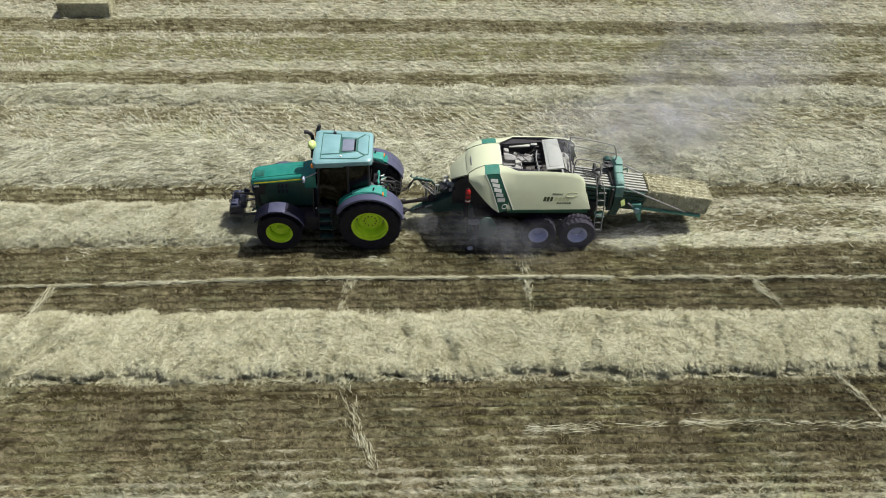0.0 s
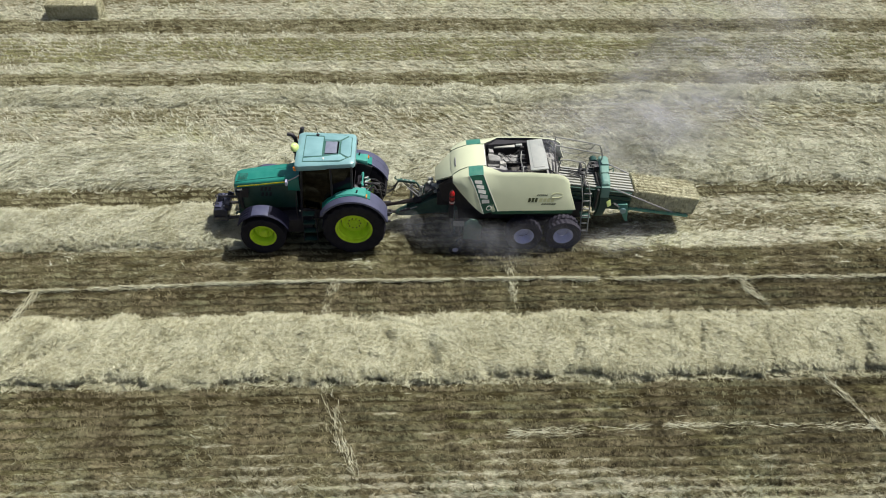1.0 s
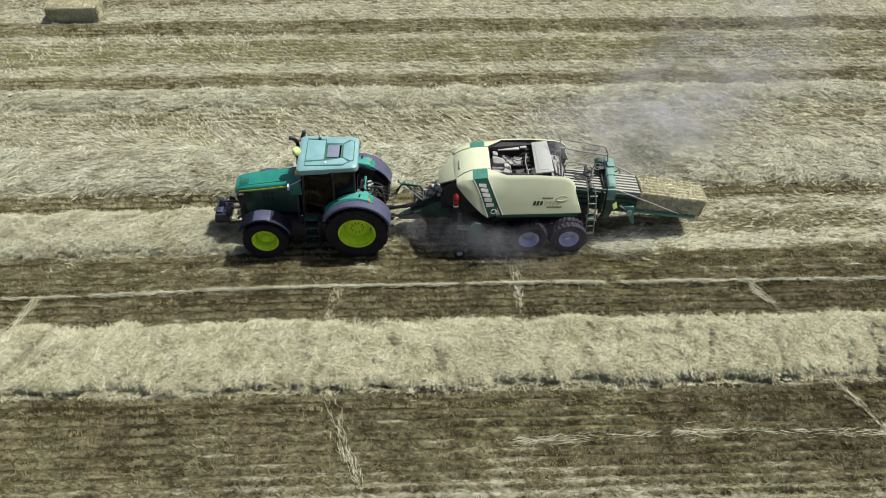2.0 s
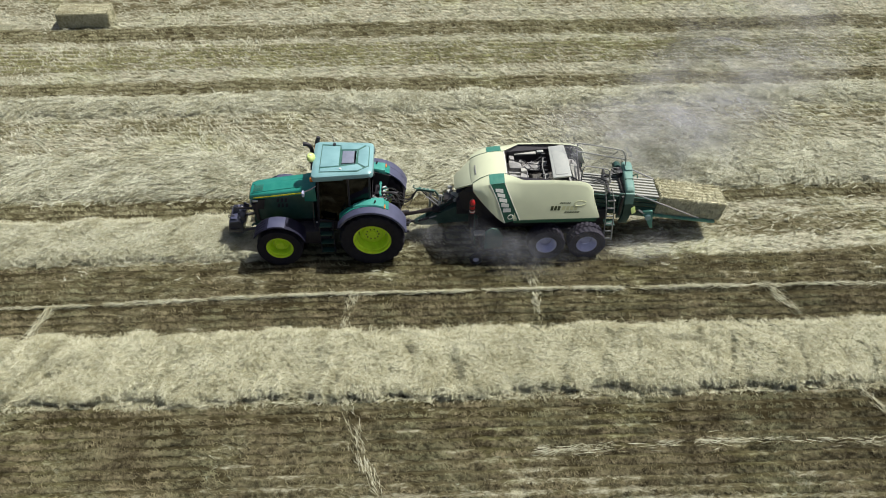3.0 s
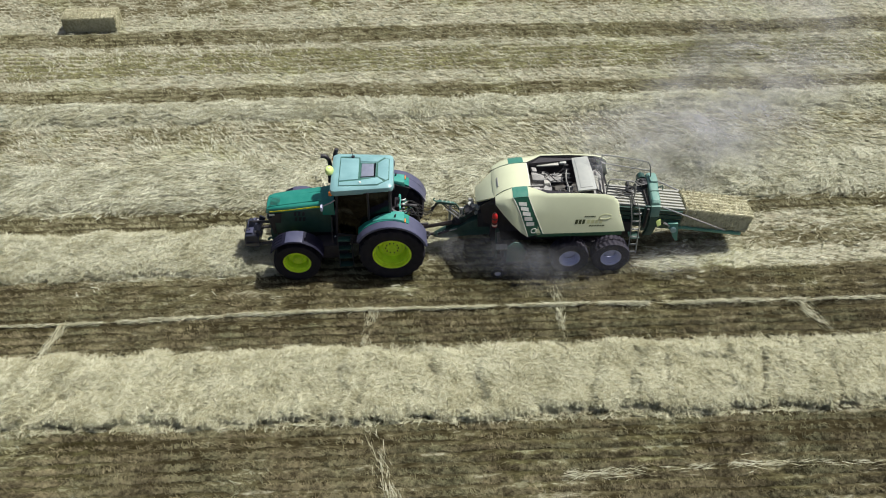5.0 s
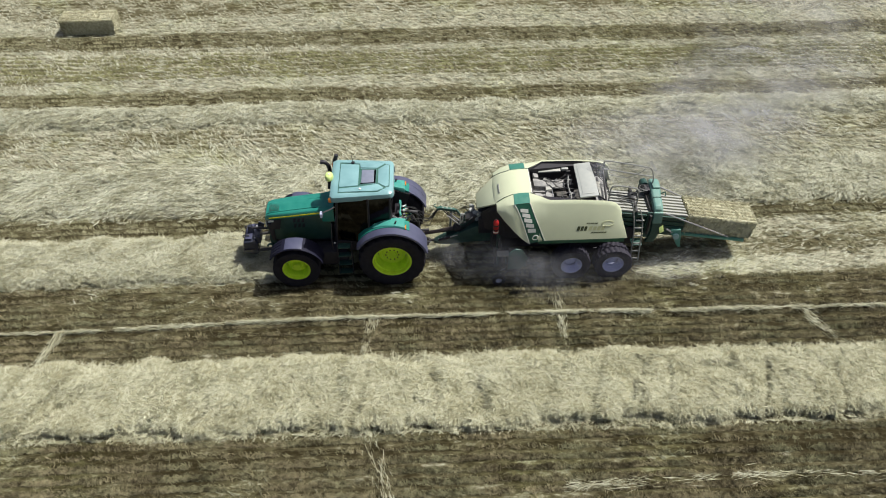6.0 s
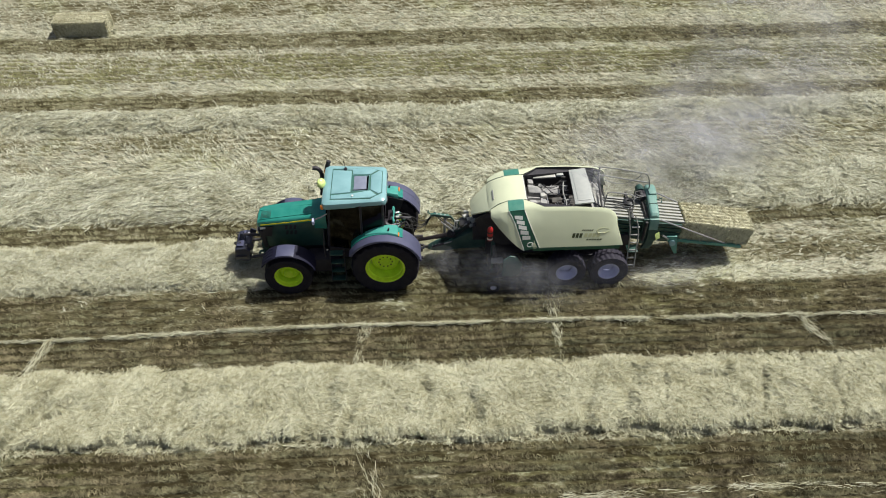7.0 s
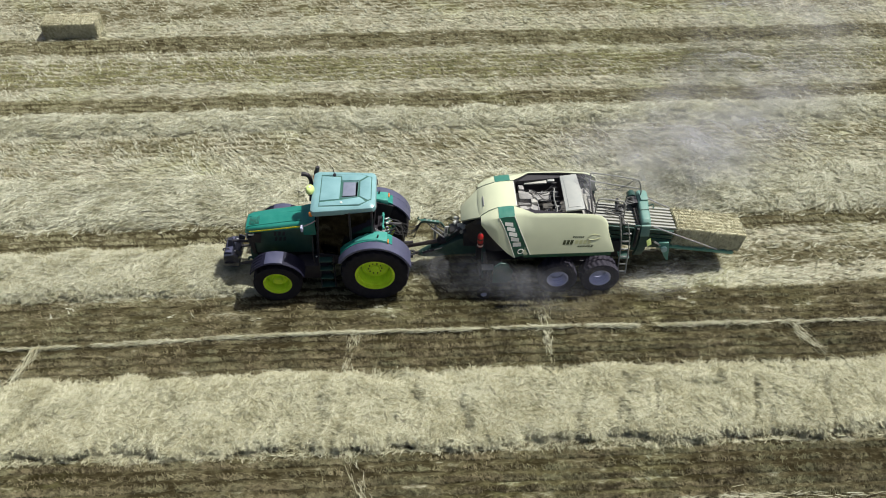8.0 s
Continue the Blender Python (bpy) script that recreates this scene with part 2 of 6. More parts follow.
def curve_pts(pts, steps=6):
    """A smooth line through the points."""
    p = [Vector(q) for q in pts]
    out = []
    for i in range(len(p) - 1):
        a, b, c, d = p[max(i - 1, 0)], p[i], p[i + 1], p[min(i + 2, len(p) - 1)]
        for k in range(steps):
            t = k / steps
            out.append(0.5 * ((2 * b) + (c - a) * t + (2 * a - 5 * b + 4 * c - d) * t * t + (3 * b - a - 3 * c + d) * t ** 3))
    return out + [p[-1]]


# ---- the stubble field ----
rng = np.random.default_rng(7)


def vnoise(x, y, seed):
    """Smooth value noise on a unit lattice, 0 to 1."""
    tab = np.random.default_rng(seed).random((256, 256))
    xi, yi = np.floor(x).astype(int), np.floor(y).astype(int)
    fx, fy = x - xi, y - yi
    fx, fy = fx * fx * (3 - 2 * fx), fy * fy * (3 - 2 * fy)
    g = lambda i, j: tab[i % 256, j % 256]
    return (g(xi, yi) * (1 - fx) + g(xi + 1, yi) * fx) * (1 - fy) + (g(xi, yi + 1) * (1 - fx) + g(xi + 1, yi + 1) * fx) * fy


def fbm(x, y, seed):
    return 0.55 * vnoise(x, y, seed) + 0.28 * vnoise(2.1 * x, 2.1 * y, seed + 1) + 0.17 * vnoise(4.3 * x, 4.3 * y, seed + 2)


# how much of the soil is hidden by straw, across the passes of the combine
COVER_Y = [-60, -11, -9.7, -9, -8.2, -7.3, -6.75, -6.5, -6.2, -5.95, -4.05, -3.85, -3.6, -2.95, -2.75, -2.4, -2, -1.2, -0.85, 0.75, 1, 1.25, 1.85, 2.15, 4.2, 4.5, 5.5, 6, 6.7, 7, 8.2, 8.5, 9.2, 9.5, 10.1, 10.4, 11.9, 12.2, 12.6, 12.85, 13.7, 14, 15.2, 15.8, 17, 17.6, 19, 60]
COVER_C = [0.5, 0.57, 0.55, 0.43, 0.2, 0.12, 0.03, 0.14, 0.34, 0.85, 0.85, 0.22, 0.12, 0.06, 0.12, 0.2, 0.24, 0.2, 0.75, 0.8, 0.55, 0.16, 0.22, 0.8, 0.8, 0.68, 0.66, 0.5, 0.5, 0.77, 0.75, 0.26, 0.26, 0.72, 0.68, 0.45, 0.45, 0.68, 0.62, 0.22, 0.24, 0.66, 0.64, 0.44, 0.46, 0.64, 0.6, 0.5]
# behind the pick-up the swath has been taken up and the soil shows; farther back some straw is left
BARE_Y = [-1.5, -1.2, 0.9, 1.3, 1.9, 2.2]
BARE_C = [0.12, 0.05, 0.08, 0.14, 0.2, 0.80]
TAKEN_Y = [-1.5, -1.2, -1.0, -0.5, -0.3, 0.3, 0.6, 1.2, 1.4, 1.9, 2.2]
TAKEN_C = [0.14, 0.4, 0.74, 0.70, 0.35, 0.38, 0.62, 0.62, 0.18, 0.2, 0.80]
# swaths: middle, half width, height
SWATHS = [(-5.07, 0.97, 0.38), (0.0, 0.95, 0.30), (3.2, 1.15, 0.24), (7.6, 0.6, 0.20), (-9.9, 0.8, 0.12)]
PICKUP_X = 2.6
ROW = 0.29


def drill_phase(x, y):
    """Where a spot lies across the drill rows, in radians; the plants stand in the dark half."""
    return y * math.tau / ROW + 1.2 * vnoise(x * 0.4, y * 0.6, 81)


def cover(x, y, tufted=1.0):
    w = y + 0.45 * (fbm(x * 0.35, y * 0.12, 11) - 0.5)
    c = np.interp(w, COVER_Y, COVER_C)
    k = np.clip((x - PICKUP_X + 1.2) / 0.8, 0, 1) * (w > -1.5) * (w < 2.2)
    back = np.clip((x - 6.6) / 1.2, 0, 1)
    c = c * (1 - k) + (np.interp(w, TAKEN_Y, TAKEN_C) * back + np.interp(w, BARE_Y, BARE_C) * (1 - back)) * k
    patch = fbm(x * 0.55, y * 1.3, 21)
    pressed = np.clip((x + 3.9) / 0.5, 0, 1) * np.clip((5 - x) / 1.0, 0, 1) * np.clip((0.0 + 0.35 * np.clip((x - 0.6) / 0.8, 0, 1) - w) / 0.3, 0, 1) * (w > -1.6)
    trodden = np.clip((x - 0.3) / 0.5, 0, 1) * np.clip((1.7 - x) / 0.5, 0, 1)
    c = c * (1 - 0.95 * pressed * (1 - 0.6 * trodden))
    clump = (fbm(x * 2.4, y * 6.0, 25) - 0.5) * np.clip(1.1 - c, 0.2, 1)
    # rows: chaff between them, and the stubble's own shade put into the soil tone
    drill = 0.26 * (vnoise(x * 0.6, y * 1.2, 83) - 0.1) * np.sin(drill_phase(x, y)) * np.clip((np.abs(y - 1) - 3) / 3, 0, 1)
    return np.clip(c + (patch - 0.5) * (0.55 - 0.2 * np.clip((y - 2) / 3, 0, 1)) + clump * tufted + drill, 0.0, 1)


def swath_height(x, y):
    h = np.zeros_like(x)
    for i, (yc, hw, top) in enumerate(SWATHS):
        e = 0.50 * (fbm(x * 0.8 + 4.0 * (y > yc), y * 0 + i * 7.7, 31 + i) - 0.5) + 0.30 * (vnoise(x * 2.2 + 9.0 * (y > yc), y * 0 + 3.3, 41 + i) - 0.5)
        if i == 0:
            e = e + 0.16 * (vnoise(x * 5.3 + 3.0 * (y > yc), y * 0 + 1.3, 45) - 0.5)
        d = np.abs(y - yc) / (hw + e)
        body = np.clip(1 - d ** (np.where(y < yc, 8.0, 5.0) if i == 0 else 4.0), 0, 1) ** (0.5 if i == 0 else 0.6)
        lump = 0.54 + 0.42 * fbm(x * 1.6 + y * 0.2, y * 1.6, 51 + i) + (0.24, 0.28, 0.15, 0.15, 0.15)[i] * (vnoise(x * 4.5 + y * 0.6, y * 4.0, 61 + i) - 0.5) + (0.14, 0.22, 0.12, 0.12, 0.12)[i] * (vnoise(x * 11 + y, y * 9, 66 + i) - 0.5)
        if i == 0:
            # the swath was dropped in lobes, with slanting gaps between them
            ph = x * 0.72 - 0.36 * (y - yc) + 2.0 * vnoise(x * 0.42, y * 0 + 2.0, 76) + 0.35 * vnoise(x * 1.6, y * 1.6, 75)
            gap = np.abs(ph - np.round(ph)) + 0.10 * (vnoise(x * 5, y * 5, 77) - 0.5)
            lump = lump * (1 - 0.9 * np.clip(2.6 * vnoise(np.round(ph) * 1.7, y * 1.1, 78) - 0.8, 0, 1) * np.exp(-(gap / 0.10) ** 2))
        cleft = np.clip(np.abs(vnoise(x * 1.25 - y * 0.45 + 0.5 * vnoise(y * 2, x, 3), y * 0.15, 71 + i) - 0.5) * 11, 0.55, 1)
        part_h = top * body * lump * cleft
        if yc == 0.0:
            part_h = part_h * np.clip((PICKUP_X - 0.5 - x) / 0.8, 0, 1) * (1 - 0.55 * np.clip((x + 3.9) / 0.6, 0, 1)) * (1 - np.clip((x + 3.9) / 0.6, 0, 1) * np.clip((0.0 + 0.35 * np.clip((x - 0.6) / 0.8, 0, 1) - y) / 0.3, 0, 1))
        h = np.maximum(h, part_h)
    return h


def soil_height(x, y):
    rows = 0.03 * np.sin(drill_phase(x, y)) * np.clip(1.2 - 1.3 * cover(x, y), 0, 1)
    return rows + 0.10 * (fbm(x * 0.5, y * 0.5, 91) - 0.5) + 0.08 * (fbm(x * 3.1, y * 3.1, 95) - 0.5) + 0.05 * (vnoise(x * 5.5, y * 8.0, 97) - 0.5)


def land(x, y):
    return soil_height(x, y) + swath_height(x, y)


def spread(a, b, step, far):
    """Even steps from a to b, then ever longer ones out to far on both sides."""
    mid = list(np.arange(a, b, step))
    d = step
    hi, lo = mid[-1], mid[0]
    ups, downs = [], []
    while hi < far:
        d *= 1.5
        hi, lo = hi + d, lo - d
        ups.append(hi)
        downs.append(lo)
    return np.array(downs[::-1] + mid + ups)


def grid_mesh(name, xs, ys, zfun, material, attr=None, hang=None):
    X, Y = np.meshgrid(xs, ys, indexing="ij")
    Z = zfun(X, Y)
    if hang is not None:
        Y = Y - hang(X, Y)
    nx, ny = len(xs), len(ys)
    co = np.stack([X, Y, Z], -1).reshape(-1, 3)
    i = np.arange(nx * ny).reshape(nx, ny)
    q = np.stack([i[:-1, :-1], i[1:, :-1], i[1:, 1:], i[:-1, 1:]], -1).reshape(-1, 4)
    me = quads(name, co, q, material)
    if attr is not None:
        a = me.attributes.new("litter", "FLOAT", "POINT")
        a.data.foreach_set("value", attr(X, Y).ravel().astype(np.float32))
    me.shade_smooth()
    return me


def quads(name, co, q, material):
    me = bpy.data.meshes.new(name)
    me.vertices.add(len(co))
    me.vertices.foreach_set("co", np.ascontiguousarray(co, np.float32).ravel())
    me.loops.add(q.size)
    me.loops.foreach_set("vertex_index", np.ascontiguousarray(q, np.int32).ravel())
    me.polygons.add(len(q))
    me.polygons.foreach_set("loop_start", np.arange(0, q.size, q.shape[1], dtype=np.int32))
    me.update(calc_edges=True)
    me.materials.append(material)
    return me


def soil_mat():
    m = bpy.data.materials.new("soil_with_chaff")
    m.use_nodes = True
    nt = m.node_tree
    b = nt.nodes["Principled BSDF"]
    at = nt.nodes.new("ShaderNodeAttribute")
    at.attribute_name = "litter"
    co = nt.nodes.new("ShaderNodeTexCoord")
    mp = nt.nodes.new("ShaderNodeMapping")
    mp.inputs["Scale"].default_value = (5.0, 13.0, 5.0)
    nt.links.new(co.outputs["Object"], mp.inputs["Vector"])
    n = nt.nodes.new("ShaderNodeTexNoise")
    n.inputs["Scale"].default_value = 1.0
    n.inputs["Detail"].default_value = 8
    n.inputs["Roughness"].default_value = 0.7
    nt.links.new(mp.outputs[0], n.inputs["Vector"])
    big = nt.nodes.new("ShaderNodeTexNoise")
    big.inputs["Scale"].default_value = 0.35
    big.inputs["Detail"].default_value = 5
    nt.links.new(co.outputs["Object"], big.inputs["Vector"])
    add = nt.nodes.new("ShaderNodeMath")
    add.operation = "MULTIPLY_ADD"
    add.inputs[1].default_value = 1.5
    nt.links.new(n.outputs["Fac"], add.inputs[0])
    nt.links.new(at.outputs["Fac"], add.inputs[2])
    rg = nt.nodes.new("ShaderNodeMapRange")
    rg.inputs["From Min"].default_value = 0.74
    rg.inputs["From Max"].default_value = 1.64
    nt.links.new(add.outputs[0], rg.inputs["Value"])
    ramp = nt.nodes.new("ShaderNodeValToRGB")
    e = ramp.color_ramp.elements
    e[0].color = (0.031, 0.024, 0.009, 1)
    e[1].color = (0.50, 0.48, 0.355, 1)
    mid = e.new(0.45)
    mid.color = (0.121, 0.106, 0.056, 1)
    nt.links.new(rg.outputs[0], ramp.inputs[0])
    tint = nt.nodes.new("ShaderNodeMix")
    tint.data_type = "RGBA"
    tint.blend_type = "MULTIPLY"
    tint.inputs["B"].default_value = (0.93, 0.99, 0.80, 1)
    gr = nt.nodes.new("ShaderNodeMapRange")
    gr.inputs["From Min"].default_value = 0.5
    gr.inputs["From Max"].default_value = 0.72
    nt.links.new(big.outputs["Fac"], gr.inputs["Value"])
    nt.links.new(gr.outputs[0], tint.inputs["Factor"])
    nt.links.new(ramp.outputs[0], tint.inputs["A"])
    nt.links.new(tint.outputs["Result"], b.inputs["Base Color"])
    b.inputs["Roughness"].default_value = 0.95
    b.inputs["Specular IOR Level"].default_value = 0.15
    bp = nt.nodes.new("ShaderNodeBump")
    bp.inputs["Strength"].default_value = 1.0
    bp.inputs["Distance"].default_value = 0.07
    nt.links.new(n.outputs["Fac"], bp.inputs["Height"])
    nt.links.new(bp.outputs[0], b.inputs["Normal"])
    return m


M_SOIL = soil_mat()
ground = new("ground", grid_mesh("ground", spread(-20, 27, 0.12, 900), spread(-11.5, 19.5, 0.09, 900), soil_height, M_SOIL, cover))
tagged(ground, "brown stubble soil under scattered pale straw and chaff", "field", kind="structure")


def in_view(x, y):
    return (x > -10 - (y + 10) * 0.38) & (x < 14.5 + (y + 10) * 0.42)


def stems(name, x, y, z, az, length, width, rise, droop, material, flat=False):
    """Loose stems: each a strip, bent in the middle unless flat, lying at azimuth az and climbing by rise."""
    n = len(x)
    d = np.stack([np.cos(az) * np.cos(rise), np.sin(az) * np.cos(rise), np.sin(rise)], -1)
    roll = rng.normal(0, 0.5, n)
    s = np.stack([-np.sin(az) * np.cos(roll), np.cos(az) * np.cos(roll), np.sin(roll)], -1) * (width / 2)[:, None]
    c = np.stack([x, y, z], -1)
    a = c - d * (length / 2)[:, None]
    e = c + d * (length / 2)[:, None]
    a[:, 2] -= droop
    e[:, 2] -= droop
    if flat:
        co = np.stack([a - s * 0.8, a + s * 0.8, e + s * 0.6, e - s * 0.6], 1).reshape(-1, 3)
        return new(name, quads(name, co, np.arange(4 * n).reshape(-1, 4), material))
    co = np.stack([a - s * 0.7, a + s * 0.7, c - s, c + s, e - s * 0.5, e + s * 0.5], 1).reshape(-1, 3)
    i = np.arange(n)[:, None] * 6
    q = np.concatenate([i + [0, 1, 3, 2], i + [2, 3, 5, 4]], 1).reshape(-1, 4)
    return new(name, quads(name, co, q, material))


def bundles(x, y, size=4):
    """Every fourth place kept and repeated, so that stems lie in small bundles."""
    m = len(x) // size
    bx, by_ = np.repeat(x[:m], size), np.repeat(y[:m], size)
    return bx + rng.normal(0, 0.018, m * size), by_ + rng.normal(0, 0.018, m * size)


def alike(spread_, n, size=4):
    """A random turn for each bundle, and a little more for each stem in it."""
    return np.repeat(rng.normal(0, spread_, n // size), size) + rng.normal(0, 0.12, n)


def scatter(n, ylo, yhi, keep):
    x = rng.uniform(-21, 27, n)
    y = rng.uniform(ylo, yhi, n)
    k = in_view(x, y) & keep(x, y)
    return x[k], y[k]


# the swaths: a mound of straw each, with stems lying in all directions over it
def swath(name, index, label, count, material, lo=-21, hi=27):
    yc, hw, top_h = SWATHS[index]
    xs, ys = np.arange(lo, hi, 0.07), np.arange(yc - hw - 0.45, yc + hw + 0.45, 0.05)

    def z(x, y):
        return soil_height(x, y) + swath_height(x, y) - 0.03

    def hang(x, y):
        """How far the straw on top hangs out over the foot of the swath, on its shaded side."""
        return 0.12 * vnoise(x * 1.7, y * 0, 47) * 1.6 * np.clip(swath_height(x, y) / top_h * 1.6 - 0.2, 0, 1) * np.clip((yc - y) / 0.5, 0, 1) * (index == 0)

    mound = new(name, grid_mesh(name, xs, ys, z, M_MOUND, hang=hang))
    tagged(mound, label, "straw swath", "straw swaths", "stuff")
    x = rng.uniform(lo, hi, count)
    y = yc + rng.uniform(-1, 1, count) * (hw + 0.25)
    h = swath_height(x, y)
    k = in_view(x, y) & ((h > 0.02) | ((rng.random(count) < (0.3 if index == 0 else 0.12)) & (yc != 0.0)))
    x, y = bundles(x[k], y[k])
    h = swath_height(x, y)
    n = len(x)
    lean = 5.0 * (fbm(x * 1.6, y * 1.6, 111 + index) - 0.5) + 0.6
    if index > 1:
        lean = 0.8 + 2.4 * (fbm(x * 0.9, y * 0.9, 111 + index) - 0.5)
    az = lean + alike(1.0 if index < 2 else 0.5, n)
    rise = np.abs(rng.normal(0, 0.16, n)) * rng.choice([-1, 1], n)
    fine = (0.82, 0.9, 0.85, 0.8)[index]
    st = stems("loose_straw", x, y - hang(x, y), soil_height(x, y) + h + np.repeat(rng.uniform(0.0, 0.11, n // 4), 4) * fine ** 1.5, az, rng.uniform(0.14, 0.42, n) * fine,
               rng.uniform(0.009, 0.021, n) * (0.86, 0.9, 1.1, 1.05)[index], rise, rng.uniform(0.0, 0.03, n), material, flat=True)
    st.parent = mound
    tagged(st, "loose pale stems on the swath", kind="stuff")
    return mound


swath("straw_swath", 0, "thick swath of pale straw lying on dark stubble", 560000, M_SWATH)
swath("straw_swath", 1, "swath of pale straw running under the machines to the pick-up", 130000, M_STRAW, hi=PICKUP_X)
swath("straw_swath", 2, "flat spread swath of straw in a haze-paled colour beyond the machines", 130000, M_STRAW_FAR)
swath("straw_swath", 3, "thin broken swath of pale straw farther out", 60000, M_STRAW_FAR)

# scattered straw over the whole field, dense where the combine spread it
def loose(count, ylo, yhi, material, size, label):
    x, y = scatter(count, ylo, yhi, lambda x, y: rng.random(len(x)) < cover(x, y, 0.45) ** 3.0 * 1.25 * np.clip((cover(x, y, 0.45) - 0.2) * 5, 0, 1))
    x, y = bundles(x, y)
    n = len(x)
    fine = size * (1 - 0.28 * np.clip((y - 4) / 5, 0, 1)) * (1 - 0.3 * np.clip(2 - y, 0, 1) * (y > -2))
    slant = -0.75 * np.clip((y - 2) / 3, 0, 1) + 1.0 * (fbm(x * 0.25, y * 0.5, 131) - 0.5)
    ob = stems("scattered_straw", x, y, land(x, y) + np.repeat(rng.uniform(0.0, 0.09, n // 4), 4) * size, slant + (2.2 - 1.1 * np.clip((y - 3) / 3, 0, 1)) * (fbm(x * 0.9, y * 0.9, 137) - 0.5) + alike(0.27 / size, n),
               rng.uniform(0.12, 0.36, n) * fine, rng.uniform(0.012, 0.026, n) * fine ** 0.5 * size ** 0.5, rng.normal(0, 0.16, n), rng.uniform(0, 0.03, n), material, flat=True)
    return tagged(ob, label, "straw", kind="stuff")


loose(760000, -2, 19, M_STRAW_FAR, 1.0, "scattered straw in a haze-paled colour lying over the stubble")
loose(560000, -11, -2, M_CHIPS, 0.55, "short trodden straw lying between the stubble rows")

# standing stubble in drill rows, thick beside the windrow and thinner far out
def rut(y):
    """Wheel ruts and the strips beside the ridge, where little stands."""
    return np.where(((y > -3.05) & (y < -2.74)) | ((y > -6.9) & (y < -6.55)) | ((y > -1.9) & (y < -1.45)), 0.22, np.where((y > -2.5) & (y < -1.2), 0.36, 1.0))


def stubble(tufts, ylo, yhi, wide, steep, material, label, per=7, lean_to=None):
    """Tufts of cut stems standing along the drill rows."""
    x, y = scatter(tufts, ylo, yhi, lambda x, y: rng.random(len(x)) < np.clip(1.0 - 1.3 * cover(x, y, 0.6), 0, 1) * np.clip((fbm(x * 3.0, y * 3.6, 141) - 0.34) * 6, 0.15, 1) * rut(y))
    off = (drill_phase(x, y) + math.pi / 2 + math.pi) % math.tau - math.pi
    y = y - off * ROW / math.tau * 0.74
    x, y = np.repeat(x, per), np.repeat(y, per)
    n = len(x)
    x, y = x + rng.normal(0, 0.05, n), y + rng.normal(0, 0.034, n)
    lean = 2.6 + 3.0 * (fbm(x * 0.7, y * 0.7, 145) - 0.5) + rng.normal(0, 1.0, n)
    if lean_to is not None:
        lean = lean_to + 0.8 * (fbm(x * 0.5, y * 0.5, 145) - 0.5) + rng.normal(0, 0.3, n)
    ob = stems("stubble", x, y, soil_height(x, y) + 0.035, lean, rng.uniform(0.06, 0.14, n),
               rng.uniform(0.012, 0.022, n) * wide, rng.uniform(0.35, 1.1, n) * steep, np.zeros(n), material, flat=True)
    return tagged(ob, label, "stubble", kind="stuff")


stubble(215000, -10.6, -1.2, 1.0, 1.0, M_STUBBLE, "short brown cereal stubble standing in rows")
stubble(80000, -1.2, 14, 1.15, 0.6, M_PALE_STUBBLE, "weathered grey-brown stubble leaning one way", lean_to=2.3)
stubble(17000, 10.3, 12.1, 1.2, 0.8, M_OLIVE, "olive stubble with some green regrowth in it", lean_to=2.3)


def trail(name, pts, wide, count, label, long=0.30, gaps=0.7):
    """A thin line of dropped straw."""
    line = np.array([tuple(p) for p in curve_pts([(*p, 0) for p in pts], 10)])
    seg = rng.integers(0, len(line) - 1, count)
    t = rng.random((count, 1))
    p = line[seg] * (1 - t) + line[seg + 1] * t
    d = line[seg + 1] - line[seg]
    az = np.arctan2(d[:, 1], d[:, 0]) + rng.normal(0, 0.25, count)
    w = wide * (0.5 + 1.3 * vnoise(p[:, 0] * 1.3, p[:, 1] * 1.3, 151))
    x, y = p[:, 0] + rng.normal(0, 1, count) * w, p[:, 1] + rng.normal(0, 1, count) * w
    keep = vnoise(p[:, 0] * 1.9, p[:, 1] * 1.9, 157) > rng.uniform(0.1, gaps, count)
    x, y, az = x[keep], y[keep], az[keep]
    count = len(x)
    ob = stems(name, x, y, land(x, y) + rng.uniform(0.04, 0.12, count), az, rng.uniform(0.5, 1.2, count) * long,
               rng.uniform(0.006, 0.015, count), rng.normal(0, 0.12, count), np.zeros(count), M_STRAW)
    return tagged(ob, label, "straw trail", "straw trails", "stuff")


trail("straw_trail", [(-20, -2.85), (-9, -2.72), (-2, -2.55), (5, -2.55), (10, -2.6), (24, -2.6)], 0.019, 8500, "narrow ridge of pale straw along the stubble", gaps=0.35)
trail("straw_trail", [(11.6, -2.7), (12.1, -3.6)], 0.07, 200, "short wisp of pale straw across the rows")
trail("straw_trail", [(12.7, -6.2), (13.2, -7.2), (14.1, -9.3)], 0.06, 330, "slanting trail of pale straw across the stubble")
trail("straw_trail", [(-0.6, -2.6), (-0.8, -4.1)], 0.06, 130, "faint trail of straw across the rows")
trail("straw_trail", [(-0.7, -6.1), (-0.3, -7.2), (0.3, -8.8)], 0.07, 260, "slanting trail of straw across the stubble")
trail("straw_trail", [(-9.2, -2.7), (-9.5, -3.9)], 0.07, 200, "short wisp of pale straw beside a swath")
trail("straw_trail", [(-9.6, -6.7), (-9.9, -8.2)], 0.07, 200, "short wisp of pale straw on dark stubble")
trail("straw_trail", [(4.2, -7.9), (6.5, -7.85), (9.0, -7.75), (14.5, -7.95)], 0.05, 800, "thin line of pale straw on dark stubble")
trail("straw_trail", [(4.7, -2.0), (4.75, -3.8)], 0.08, 140, "faint trail of straw across the rows")


# ---- the tractor (rear axle over the origin, nose towards -x) ----
tractor = thing("tractor", (0, 0, 0), "green farm tractor with yellow wheels towing a baler", "tractor")


